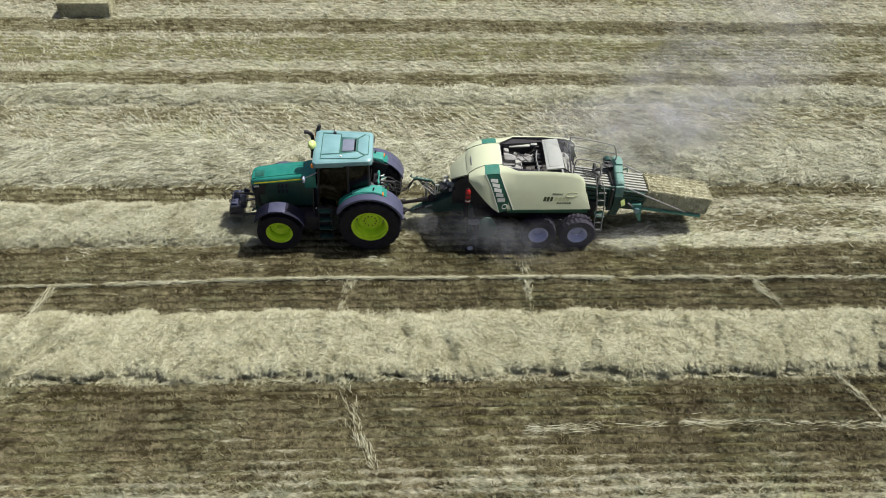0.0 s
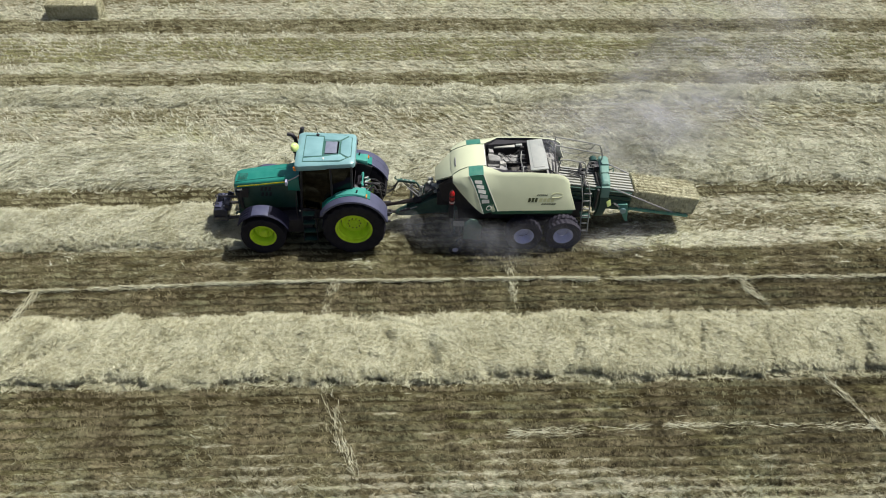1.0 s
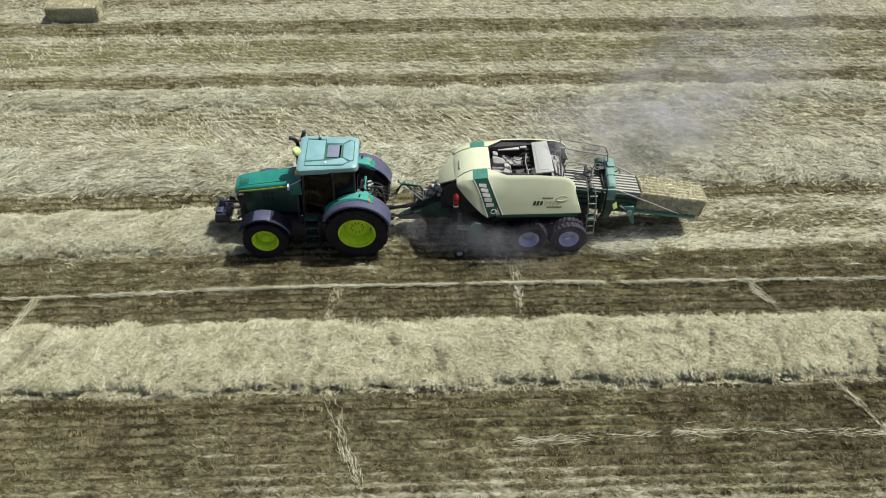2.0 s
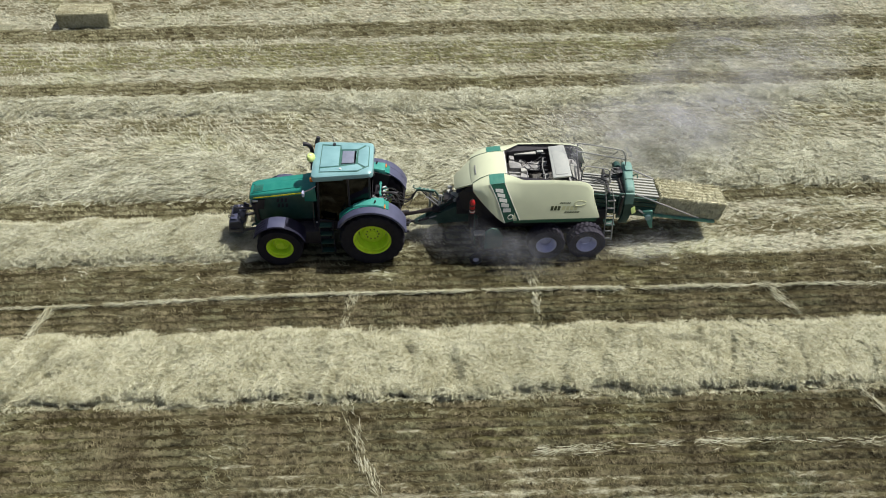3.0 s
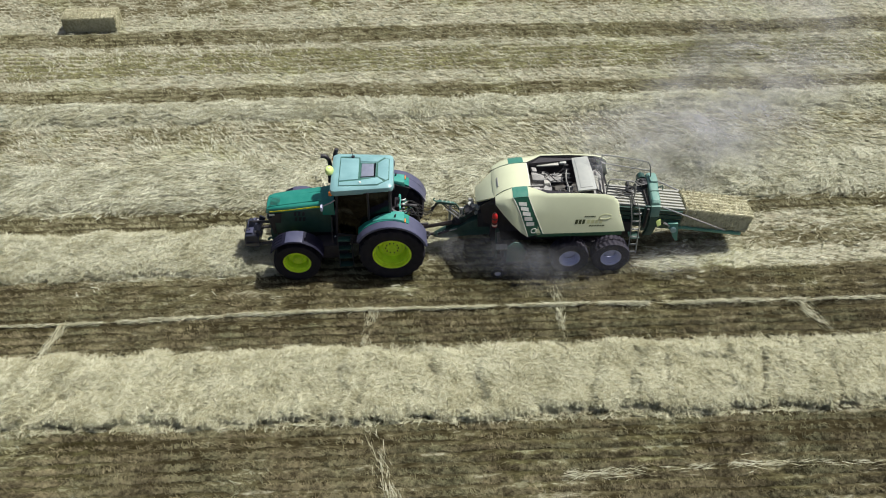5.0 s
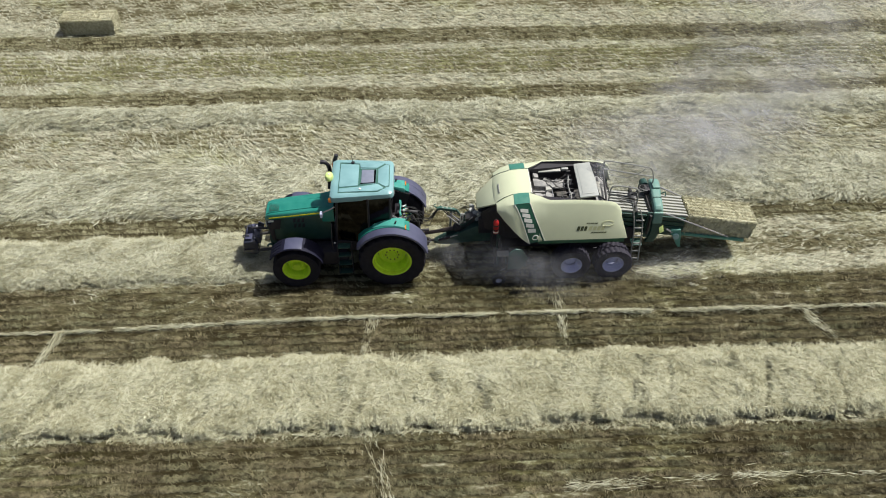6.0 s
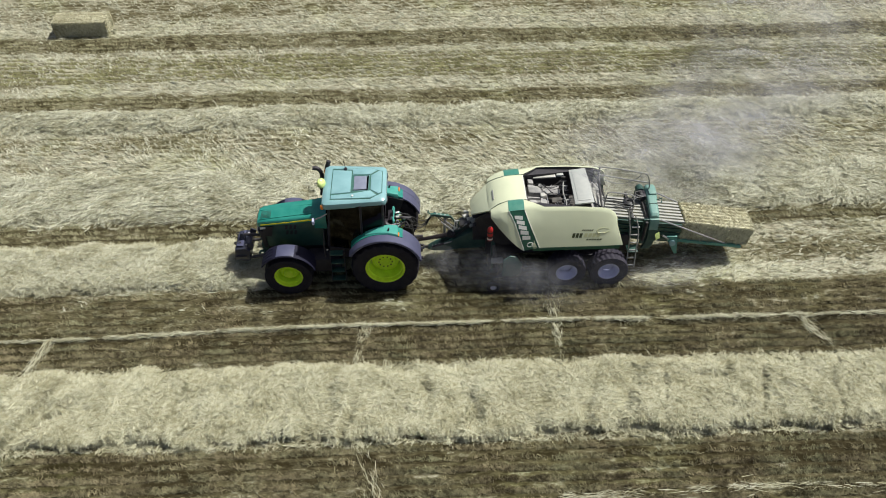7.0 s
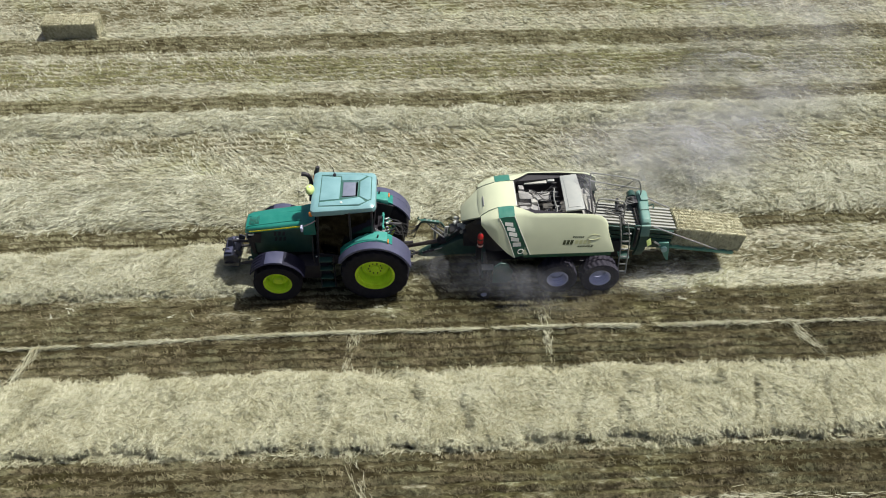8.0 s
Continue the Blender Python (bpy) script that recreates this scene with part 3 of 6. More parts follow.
def tread(bm, prof, at, r, w, o, n, h):
    """A tyre in one skin: side walls from the profile, and a chevron tread across the crown."""
    seg = n * 6
    rows_ = [(rr, yy, False) for rr, yy in prof[0]]
    m = 9
    for k in range(m):
        f = 1 - 2 * k / (m - 1)
        rows_.append((r - 0.03 - 0.02 * abs(f) ** 3, o * w * 0.45 * f, True))
    rows_ += [(rr, yy, False) for rr, yy in prof[1]]
    rings = []
    for rr, yy, crown in rows_:
        ring = []
        for k in range(seg):
            lift = 0.0
            if crown:
                half = 0 if yy * o > 0 else 3
                ph = (k + half + abs(yy) / (w * 0.45) * 4.0) % 6
                lift = h if ph < 2.4 else 0.0
            a = k * math.tau / seg
            ring.append(bm.verts.new(Vector(at) + Vector((math.cos(a) * (rr + lift), yy, math.sin(a) * (rr + lift)))))
        rings.append(ring)
    for a, b in zip(rings, rings[1:]):
        for k in range(seg):
            bm.faces.new((a[k], a[(k + 1) % seg], b[(k + 1) % seg], b[k]))
    return bm


def drive_wheel(at, side, r, w, rim_r, paint, rubber, dish, nlug, bolts, owner, label):
    """Tyre, rim and hub disc; side -1 or 1 tells which way the outside faces."""
    o = side
    ringed = bolts < 0
    hub = part("wheel", lathe(B(), [(0.0, o * (dish + 0.03)), (rim_r * 0.20, o * (dish + 0.03)), (rim_r * 0.24, o * dish),
                                    (rim_r * 0.50, o * dish), (rim_r * 0.56, o * (dish - 0.04)), (rim_r * 0.68, o * (dish - 0.045)), (rim_r * 0.70, o * (dish - 0.10))], at, 40),
               paint, owner, label, smooth=True)
    for k in range(bolts):
        a = k * math.tau / bolts
        p = Vector(at) + Vector((math.cos(a) * rim_r * 0.33, o * dish, math.sin(a) * rim_r * 0.33))
        part("bolt", tube(B(), [p, p + Vector((0, o * 0.03, 0))], 0.017, 6), M_DSTEEL, hub)
    y1, y0 = o * w * 0.40, -o * w * 0.40
    barrel = [(0.75, o * (dish - 0.14)), (0.77, o * (dish - 0.02)), (0.81, o * (dish + 0.03)), (0.84, y1 * 0.55), (0.89, y1 * 0.58), (0.90, y1 * 0.82), (0.92, y1), (1.0, y1 * 1.02),
              (1.0, y1 * 0.9), (0.86, y1 * 0.5), (0.86, y0 * 0.8), (1.0, y0)]
    if ringed:
        # a deep rim in three steps
        barrel = [(0.60, o * dish), (0.63, y1 * 0.10), (0.70, y1 * 0.12), (0.72, y1 * 0.42), (0.79, y1 * 0.44), (0.81, y1 * 0.72), (0.88, y1 * 0.74), (0.90, y1 * 1.0), (1.0, y1 * 1.04),
                  (1.0, y1 * 0.9), (0.92, y1 * 0.5), (0.92, y0 * 0.8), (1.0, y0)]
    part("rim", lathe(B(), [(rim_r * f, off) for f, off in barrel], at, 48), paint, hub, smooth=True)
    wall = rim_r + (r - rim_r) * 0.35
    prof = ([(rim_r * 0.97, y1), (wall, o * w * 0.49), (rim_r + (r - rim_r) * 0.72, o * w * 0.495), (r * 0.955, o * w * 0.47)],
            [(r * 0.955, -o * w * 0.47), (rim_r + (r - rim_r) * 0.6, -o * w * 0.5), (rim_r * 0.97, y0)])
    bm = tread(B(), prof, at, r, w, o, nlug, 0.04 if r > 0.7 else 0.022)
    part("tyre", bm, rubber, hub, "black rubber tyre with chevron tread", smooth=True)
    return hub


for s in (-1, 1):
    drive_wheel((0, s * 0.97, 0.965), s, 0.95, 0.64, 0.565, M_YELLOW, M_TYRE, -0.03, 22, 10, tractor, "yellow steel wheel disc")
    drive_wheel((-2.76, s * 0.99, 0.715), s, 0.695, 0.54, 0.405, M_YELLOW, M_TYRE, 0.03, 20, 0, tractor, "yellow steel wheel disc")


def hood_ring(x, w, zb, zt, r):
    """Cross-section of the bonnet: flat sides and a crowned, rounded top."""
    pts = [(x, -w, zb), (x, -w - 0.01, zb + (zt - zb) * 0.5)]
    for k in range(6):
        a = math.pi - k * math.pi / 10
        pts.append((x, -w + r + r * math.cos(a), zt - r * 0.8 + r * 0.8 * math.sin(a)))
    pts.append((x, 0, zt + 0.03))
    return pts + [(p[0], -p[1], p[2]) for p in pts[:-1][::-1]]


rings = [hood_ring(-3.60, 0.26, 1.84, 1.97, 0.08), hood_ring(-3.55, 0.32, 1.87, 2.05, 0.08), hood_ring(-3.40, 0.355, 1.92, 2.10, 0.08), hood_ring(-2.9, 0.385, 1.98, 2.17, 0.09),
         hood_ring(-2.3, 0.395, 2.05, 2.24, 0.09), hood_ring(-1.72, 0.40, 2.11, 2.30, 0.09)]
bonnet = part("bonnet", loft(B(), rings), M_GREEN, tractor, "glossy green bonnet", smooth=True)
for s in (-1, 1):
    bm = slab(B(), [(-3.46, s * 0.364, 1.955), (-2.9, s * 0.397, 2.03), (-1.96, s * 0.412, 2.145), (-1.96, s * 0.412, 2.19), (-2.9, s * 0.397, 2.065), (-3.46, s * 0.364, 1.985)], (0, s * 0.008, 0))
    part("stripe", bm, M_STRIPE, bonnet, "yellow stripe")
# raised ribs and the mesh of the air grille on top of the nose
for k in range(9):
    xg = -3.44 + k * 0.032
    box_bm = box(B(), (xg, -0.10, 2.123 + k * 0.004), (0.012, 0.30, 0.012))
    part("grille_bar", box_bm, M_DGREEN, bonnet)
for yg in (-0.27, 0.12):
    part("rib", loft(B(), [[(-3.5, yg - 0.012, 2.08), (-3.5, yg + 0.012, 2.08), (-3.5, yg + 0.012, 2.11), (-3.5, yg - 0.012, 2.11)],
                           [(-2.0, yg - 0.012, 2.24), (-2.0, yg + 0.012, 2.24), (-2.0, yg + 0.012, 2.302), (-2.0, yg - 0.012, 2.302)]]), M_GREEN, bonnet)
part("cowl", loft(B(), [hood_ring(-1.95, 0.41, 1.84, 2.285, 0.10), hood_ring(-1.60, 0.43, 1.84, 2.34, 0.10)]), M_GREEN, tractor, "green cowl before the windscreen", smooth=True)
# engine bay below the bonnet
# same paint as the bonnet; its shaded side is done by the darker green
part("engine_side", loft(B(), [[(x, -w, 1.12), (x, w, 1.12), (x, w, zt), (x, -w, zt)] for x, w, zt in ((-3.42, 0.33, 1.90), (-2.9, 0.36, 1.98), (-1.72, 0.37, 2.11))]), M_DGREEN, tractor, "green engine side panels with shade in the colour", bevel=0.02)
for s in (-1, 1):
    for k in range(3):
        for j in range(2):
            x0 = -2.80 + k * 0.12
            bm = slab(B(), [(x0, s * 0.366, 1.60 + j * 0.2), (x0 + 0.07, s * 0.366, 1.60 + j * 0.2), (x0 + 0.10, s * 0.366, 1.74 + j * 0.2), (x0 + 0.03, s * 0.366, 1.74 + j * 0.2)], (0, s * 0.01, 0))
            part("vent", bm, M_BLACK, tractor)
part("grille", loft(B(), [[(-3.56, -0.34, 1.72), (-3.56, 0.34, 1.72), (-3.48, 0.36, 1.10), (-3.48, -0.36, 1.10)],
                          [(-3.38, -0.36, 1.72), (-3.38, 0.36, 1.72), (-3.38, 0.37, 1.10), (-3.38, -0.37, 1.10)]]), M_BLACK, tractor, "black front grille", bevel=0.02)
for s in (-1, 1):
    part("headlight", slab(B(), [(-3.585, s * 0.10, 1.74), (-3.585, s * 0.30, 1.74), (-3.57, s * 0.31, 1.62), (-3.57, s * 0.12, 1.62)], (-0.02, 0, 0)), M_WHITE, tractor, "clear headlight")
for s in (-1, 1):
    part("nose_gap", slab(B(), [(-3.47, s * 0.345, 1.55), (-3.20, s * 0.375, 1.55), (-3.12, s * 0.385, 1.93), (-3.40, s * 0.36, 1.89)], (0, s * 0.012, 0)), M_BLACK, bonnet, "black opening beside the nose")
    part("side_lamp", slab(B(), [(-3.50, s * 0.345, 1.80), (-3.34, s * 0.365, 1.84), (-3.34, s * 0.365, 1.90), (-3.50, s * 0.345, 1.87)], (0, s * 0.02, 0)), M_WHITE, bonnet, "narrow side headlight", bevel=0.006)
for k in range(7):
    part("grille_slat", box(B(), (-3.575 + 0.008 * k, 0, 1.66 - k * 0.08), (0.02, 0.62, 0.025)), M_DGREEN, tractor)
part("chassis", box(B(), (-1.7, 0, 0.86), (3.6, 0.55, 0.52)), M_BLACK, tractor, "dark chassis and gearbox", bevel=0.04)
part("front_axle", loft(B(), [[(-2.86, y, 0.64), (-2.66, y, 0.64), (-2.66, y, 0.84), (-2.86, y, 0.84)] for y in (-0.85, -0.3, 0.3, 0.85)]), M_DGREEN, tractor, bevel=0.02)
part("rear_axle", lathe(B(), [(0.0, -0.9), (0.16, -0.9), (0.2, -0.4), (0.28, -0.3), (0.28, 0.3), (0.2, 0.4), (0.16, 0.9), (0.0, 0.9)], (0, 0, 0.98), 20), M_DGREEN, tractor, smooth=True)
part("fuel_tank", box(B(), (-1.75, -0.62, 0.80), (0.95, 0.52, 0.52)), M_BLACK, tractor, "black fuel tank", bevel=0.08)
part("fuel_tank", box(B(), (-1.75, 0.62, 0.80), (0.95, 0.52, 0.52)), M_BLACK, tractor, "black fuel tank", bevel=0.08)
# boarding steps
for k in range(4):
    z = 0.42 + k * 0.30
    part("step", box(B(), (-1.36, -1.0 + 0.035 * k, z), (0.36, 0.20, 0.03)), M_DGREEN, tractor, "dark green boarding step", bevel=0.008)
for xs_ in (-1.56, -1.16):
    part("step_side", slab(B(), [(xs_, -1.08, 0.36), (xs_, -0.95, 0.36), (xs_, -0.82, 1.42), (xs_, -0.95, 1.42)], (0.02, 0, 0)), M_BLACK, tractor)
part("grab_rail", tube(B(), curve_pts([(-1.66, -0.98, 1.25), (-1.66, -1.02, 1.7), (-1.62, -0.92, 2.2)], 5), 0.016), M_BLACK, tractor)

# cab: posts, panes, floor, seat and wheel inside
part("cab_floor", box(B(), (-0.75, 0, 1.24), (1.65, 1.36, 0.12)), M_BLACK, tractor, bevel=0.02)
posts = [((-1.58, -0.62, 1.3), (-1.42, -0.72, 2.96)), ((-0.62, -0.80, 1.3), (-0.58, -0.80, 2.96)), ((-0.02, -0.70, 1.75), (0.02, -0.74, 2.96))]
for a, b in posts:
    for s in (1, -1):
        part("cab_post", tube(B(), [(a[0], a[1] * s, a[2]), (b[0], b[1] * s, b[2])], 0.036, 8), M_BLACK, tractor, "black cab post")


def pane(pts, depth=(0, 0.008, 0)):
    ob = part("window_pane", slab(B(), pts, depth), M_GLASS, tractor, "dark tinted cab glass")
    return ob


for s in (-1, 1):
    pane([(-1.55, s * 0.64, 1.32), (-0.64, s * 0.81, 1.32), (-0.60, s * 0.81, 2.94), (-1.40, s * 0.735, 2.94)])
    pane([(-0.60, s * 0.81, 1.50), (-0.04, s * 0.72, 1.80), (0.0, s * 0.755, 2.94), (-0.56, s * 0.81, 2.94)])
pane([(-1.57, -0.60, 1.5), (-1.57, 0.60, 1.5), (-1.41, 0.70, 2.94), (-1.41, -0.70, 2.94)], (-0.008, 0, 0))
pane([(0.0, -0.66, 1.78), (0.0, 0.66, 1.78), (0.04, 0.70, 2.92), (0.04, -0.70, 2.92)], (0.008, 0, 0))
part("lower_door_panel", slab(B(), [(-1.56, -0.67, 0.98), (-0.62, -0.80, 0.98), (-0.62, -0.83, 1.34), (-1.56, -0.66, 1.34)], (0, 0.04, 0)), M_BLACK, tractor, bevel=0.01)
part("cab_rear_wall", slab(B(), [(-0.05, -0.70, 1.25), (-0.05, 0.70, 1.25), (0.02, 0.70, 1.80), (0.02, -0.70, 1.80)], (-0.05, 0, 0)), M_BLACK, tractor)
part("driver_seat", box(B(), (-0.55, 0, 1.62), (0.48, 0.5, 0.16)), M_BLACK, tractor, "black seat cushion", bevel=0.04)
part("seat_back", box(B(), (-0.28, 0, 2.0), (0.14, 0.5, 0.75)), M_BLACK, tractor, "black seat back", bevel=0.04)
part("steering_wheel", lathe(B(), [(0.2, -0.015), (0.215, 0), (0.2, 0.015), (0.185, 0), (0.2, -0.015)], (-1.12, 0, 2.02), 24, "z"), M_BLACK, tractor, smooth=True)
part("steering_column", tube(B(), [(-1.3, 0, 1.3), (-1.12, 0, 2.0)], 0.05), M_BLACK, tractor)


# roof: a rounded shell with raised panels and a hatch
def roof_ring(z, g, front=0.0):
    """Rounded rectangle, grown by g, wider at the front."""
    xa, xb, ya, yb = -1.62 - g + front, 0.14 + g, 0.86 + g, 0.76 + g
    pts = []
    for cx, cy, a0, r in ((xb - 0.16, yb - 0.16, 0, 0.16), (xa + 0.14, ya - 0.14, 90, 0.14), (xa + 0.14, -ya + 0.14, 180, 0.14), (xb - 0.16, -yb + 0.16, 270, 0.16)):
        for k in range(6):
            a = radians(a0 + k * 18)
            pts.append((cx + r * math.cos(a), cy + r * math.sin(a), z))
    return pts


roof = part("roof", loft(B(), [roof_ring(2.880, -0.10), roof_ring(2.910, -0.01), roof_ring(2.980, 0.0), roof_ring(3.065, -0.02), roof_ring(3.110, -0.08), roof_ring(3.125, -0.16)]),
            M_ROOF, tractor, "pale green cab roof", smooth=True)


def roof_panel(pts, lift=0.028, material=None, label="", name="roof_panel"):
    return part(name, slab(B(), [(p[0], p[1], 3.118) for p in pts], (0, 0, lift)), material or M_ROOF, roof, label, bevel=0.012)


part("roof_recess", slab(B(), [(-1.38, -0.70, 3.112), (-0.30, -0.68, 3.112), (0.02, -0.46, 3.112), (0.02, 0.46, 3.112), (-0.28, 0.62, 3.112), (-1.38, 0.63, 3.112)], (0, 0, 0.017)), M_TEAL, roof, "darker seams between the roof panels")
roof_panel([(-1.36, -0.47), (-0.84, -0.42), (-0.84, 0.50), (-1.36, 0.55)])
roof_panel([(-0.80, 0.31), (-0.37, 0.285), (-0.37, -0.335), (-0.80, -0.355), (-0.815, -0.37), (-0.36, -0.355), (-0.345, 0.30), (-0.80, 0.335)], 0.024)
roof_panel([(-0.80, 0.36), (-0.33, 0.33), (-0.13, 0.52), (-0.30, 0.60), (-1.34, 0.60), (-0.82, 0.54)])
roof_panel([(-1.36, -0.53), (-0.82, -0.47), (-0.30, -0.36), (-0.14, -0.55), (-0.32, -0.66), (-1.36, -0.68)])
roof_panel([(-0.30, -0.32), (-0.08, -0.50), (0.0, -0.44), (0.0, 0.44), (-0.08, 0.48), (-0.30, 0.28)])
roof_panel([(-0.76, -0.32), (-0.41, -0.30), (-0.41, 0.25), (-0.76, 0.27)], 0.028, M_HATCH, "grey roof hatch", "roof_hatch")
part("hatch_frame", slab(B(), [(-0.772, -0.332, 3.116), (-0.400, -0.312, 3.116), (-0.400, 0.262, 3.116), (-0.772, 0.282, 3.116)], (0, 0, 0.022)), M_TEAL, roof)
part("receiver", loft(B(), [[(-1.66 + rx * math.cos(a), 0.02 + ry * math.sin(a), z) for a in np.linspace(0, math.tau, 20, endpoint=False)] for rx, ry, z in ((0.10, 0.14, 3.05), (0.12, 0.165, 3.08), (0.12, 0.16, 3.15), (0.095, 0.13, 3.195), (0.05, 0.08, 3.212))]), M_BEACON, tractor, "pale lime dome receiver", smooth=True)
part("receiver_cap", lathe(B(), [(0.0, 0.012), (0.028, 0.012), (0.035, 0.0)], (-1.66, 0.02, 3.212), 12, "z"), M_WHITE, tractor)
part("receiver_bracket", box(B(), (-1.60, 0.02, 3.010), (0.22, 0.20, 0.07)), M_BLACK, tractor, bevel=0.01)
part("antenna", tube(tube(B(), [(-1.02, 0.58, 3.120), (-1.02, 0.58, 3.170)], 0.05), [(-1.02, 0.58, 3.170), (-1.06, 0.60, 3.420)], 0.008), M_BLACK, tractor, "short black aerial")
part("roof_cap", lathe(B(), [(0, 0.03), (0.03, 0.03), (0.035, 0)], (-0.78, -0.58, 3.140), 10, "z"), M_WHITE, roof)
for s in (-1, 1):
    part("turn_lamp", lathe(B(), [(0.0, 0.06), (0.04, 0.06), (0.055, 0.03), (0.055, -0.05), (0.0, -0.05)], (-1.60, s * 0.77, 2.940), 12, "z"), M_ORANGE, tractor, "orange turn lamp", smooth=True)
    part("work_lamp", box(B(), (0.12, s * 0.52, 2.920), (0.08, 0.16, 0.09)), M_DSTEEL, tractor, "dark rear work lamp", bevel=0.015)
# exhaust and air intake beside the far front post
part("exhaust", tube(B(), curve_pts([(-1.62, 0.66, 1.9), (-1.60, 0.76, 2.4), (-1.56, 0.82, 3.0), (-1.50, 0.84, 3.24)], 5), [0.075] * 12 + [0.06] * 4), M_BLACK, tractor, "black exhaust stack", smooth=True)
part("air_intake", tube(B(), curve_pts([(-1.78, 0.62, 2.2), (-1.74, 0.80, 2.75), (-1.82, 0.82, 2.98), (-1.98, 0.82, 3.02)], 5), 0.06), M_BLACK, tractor, "black curved pipe", smooth=True)
# near mirror on its arm
part("mirror_arm", tube(B(), [(-1.50, -0.80, 2.72), (-1.62, -0.84, 2.66), (-1.84, -0.84, 2.55)], 0.017), M_STEEL, tractor, "light mirror arm")
part("mirror", box(B(), (-1.88, -0.86, 2.50), (0.07, 0.15, 0.15)), M_RIMGREY, tractor, "grey mirror head", bevel=0.03)
# small round lamps and a reflector down the door post
for zp in (1.36, 1.02):
    part("marker_lamp", lathe(B(), [(0.0, -0.02), (0.022, -0.015), (0.026, 0.0)], (-1.62, -0.80, zp), 10), M_WHITE, tractor, "small white marker lamp", smooth=True)


# rear mudguards over the wheels
def arc_band(cx, cz, r0, r1, a0, a1, ya, yb, n=16, lip=0.0):
    bm = B()
    rings = []
    for k in range(n + 1):
        a = radians(a0 + (a1 - a0) * k / n)
        c, s = math.cos(a), math.sin(a)
        rings.append([(cx + c * r0, ya, cz + s * r0), (cx + c * r0, yb, cz + s * r0), (cx + c * r1, yb, cz + s * r1), (cx + c * r1, ya, cz + s * r1)])
    return loft(bm, rings)


for s in (-1, 1):
    y_out, y_mid, y_in = s * 1.27, s * 1.02, s * 0.66
    g = part("mudguard", arc_band(-0.02, 1.02, 1.045, 1.08, 14, 152, y_out, y_mid), M_FENDER, tractor, "dusty grey rear mudguard extension tinted with sky sheen", smooth=True)
    part("mudguard_lip", arc_band(-0.02, 1.02, 1.015, 1.075, 16, 150, s * 1.285, s * 1.262), M_FENDER, g, smooth=True)
    part("fender", arc_band(-0.02, 1.02, 1.035, 1.095, 60, 146, y_mid - s * 0.002, y_in, 12), M_GREEN, tractor, "green rear fender", smooth=True)
    part("fender_rear", arc_band(-0.02, 1.02, 1.035, 1.075, 16, 60, y_mid - s * 0.002, y_in, 8), M_FENDER, tractor, smooth=True)
    part("fender_box", loft(B(), [[(x, s * ya, zb), (x, s * yb, zb), (x, s * (yb - 0.03), zt), (x, s * (ya + 0.03), zt)] for x, ya, yb, zb, zt in
                                  ((-0.50, 0.80, 0.98, 1.99, 2.06), (-0.16, 0.70, 1.01, 2.07, 2.145), (0.12, 0.64, 1.03, 2.06, 2.155), (0.40, 0.62, 1.06, 1.95, 2.10))]), M_FTOP, tractor, "mid green fender top", bevel=0.025)
    part("tail_lamp", box(B(), (0.42, s * 0.96, 2.02), (0.035, 0.15, 0.07)), M_ORANGE, tractor, "orange tail lamp", bevel=0.01)
    part("inner_fender", slab(B(), [(-0.9, s * 0.62, 1.1), (0.3, s * 0.62, 1.1), (0.55, s * 0.62, 1.9), (0.0, s * 0.62, 2.08), (-0.6, s * 0.62, 1.85)], (0, s * 0.03, 0)), M_BLACK, tractor)
    part("control_lever", tube(B(), [(0.12, s * 0.92, 2.1), (0.16, s * 0.92, 2.24)], 0.025), M_BLACK, tractor)
    # front mudguards, three-part bands over the front wheels
    f = part("front_mudguard", arc_band(-2.76, 0.735, 0.80, 0.83, 18, 148, s * 1.25, s * 0.74), M_FFENDER, tractor, "grey plastic front mudguard", smooth=True)
    part("mudguard_plate", arc_band(-2.76, 0.735, 0.83, 0.858, 73, 107, s * 1.235, s * 0.78, 5), M_FENDER, f, bevel=0.008)
    for yy in (1.20, 1.08, 0.96, 0.84):
        part("mudguard_rib", arc_band(-2.76, 0.735, 0.83, 0.846, 114, 140, s * yy, s * (yy - 0.04), 5), M_FFENDER, f)

    part("planetary_hub", lathe(B(), [(0.0, s * 0.14), (0.11, s * 0.14), (0.13, s * 0.12), (0.15, s * 0.03), (0.17, s * 0.02)], (-2.76, s * 0.99, 0.715), 24), M_YELLOW, tractor, "yellow hub cap", smooth=True)

# front weight on its linkage
weight = part("front_weight", loft(B(), [[(-4.44, y * 0.9, 0.60), (-3.94, y, 0.60), (-3.90, y, 1.03), (-4.06, y * 0.96, 1.12), (-4.36, y * 0.9, 1.06)] for y in (-0.44, 0.44)]), M_WEIGHT, tractor, "dark painted front ballast block", bevel=0.10)
part("weight_tower", loft(B(), [[(-4.26, -0.09, 1.06), (-4.06, -0.09, 1.06), (-4.06, 0.09, 1.06), (-4.26, 0.09, 1.06)], [(-4.20, -0.06, 1.38), (-4.10, -0.06, 1.38), (-4.10, 0.06, 1.38), (-4.20, 0.06, 1.38)]]), M_WEIGHT, weight, bevel=0.01)
part("weight_plate", slab(B(), [(-4.30, -0.30, 1.115), (-4.10, -0.34, 1.135), (-4.10, 0.34, 1.135), (-4.30, 0.30, 1.115)], (0, 0, 0.02)), M_FENDER, weight, "lighter top plate", bevel=0.008)
part("weight_groove", box(B(), (-4.19, -0.425, 0.82), (0.34, 0.05, 0.035), Matrix.Rotation(-0.1, 4, "Y")), M_BLACK, weight, bevel=0.008)
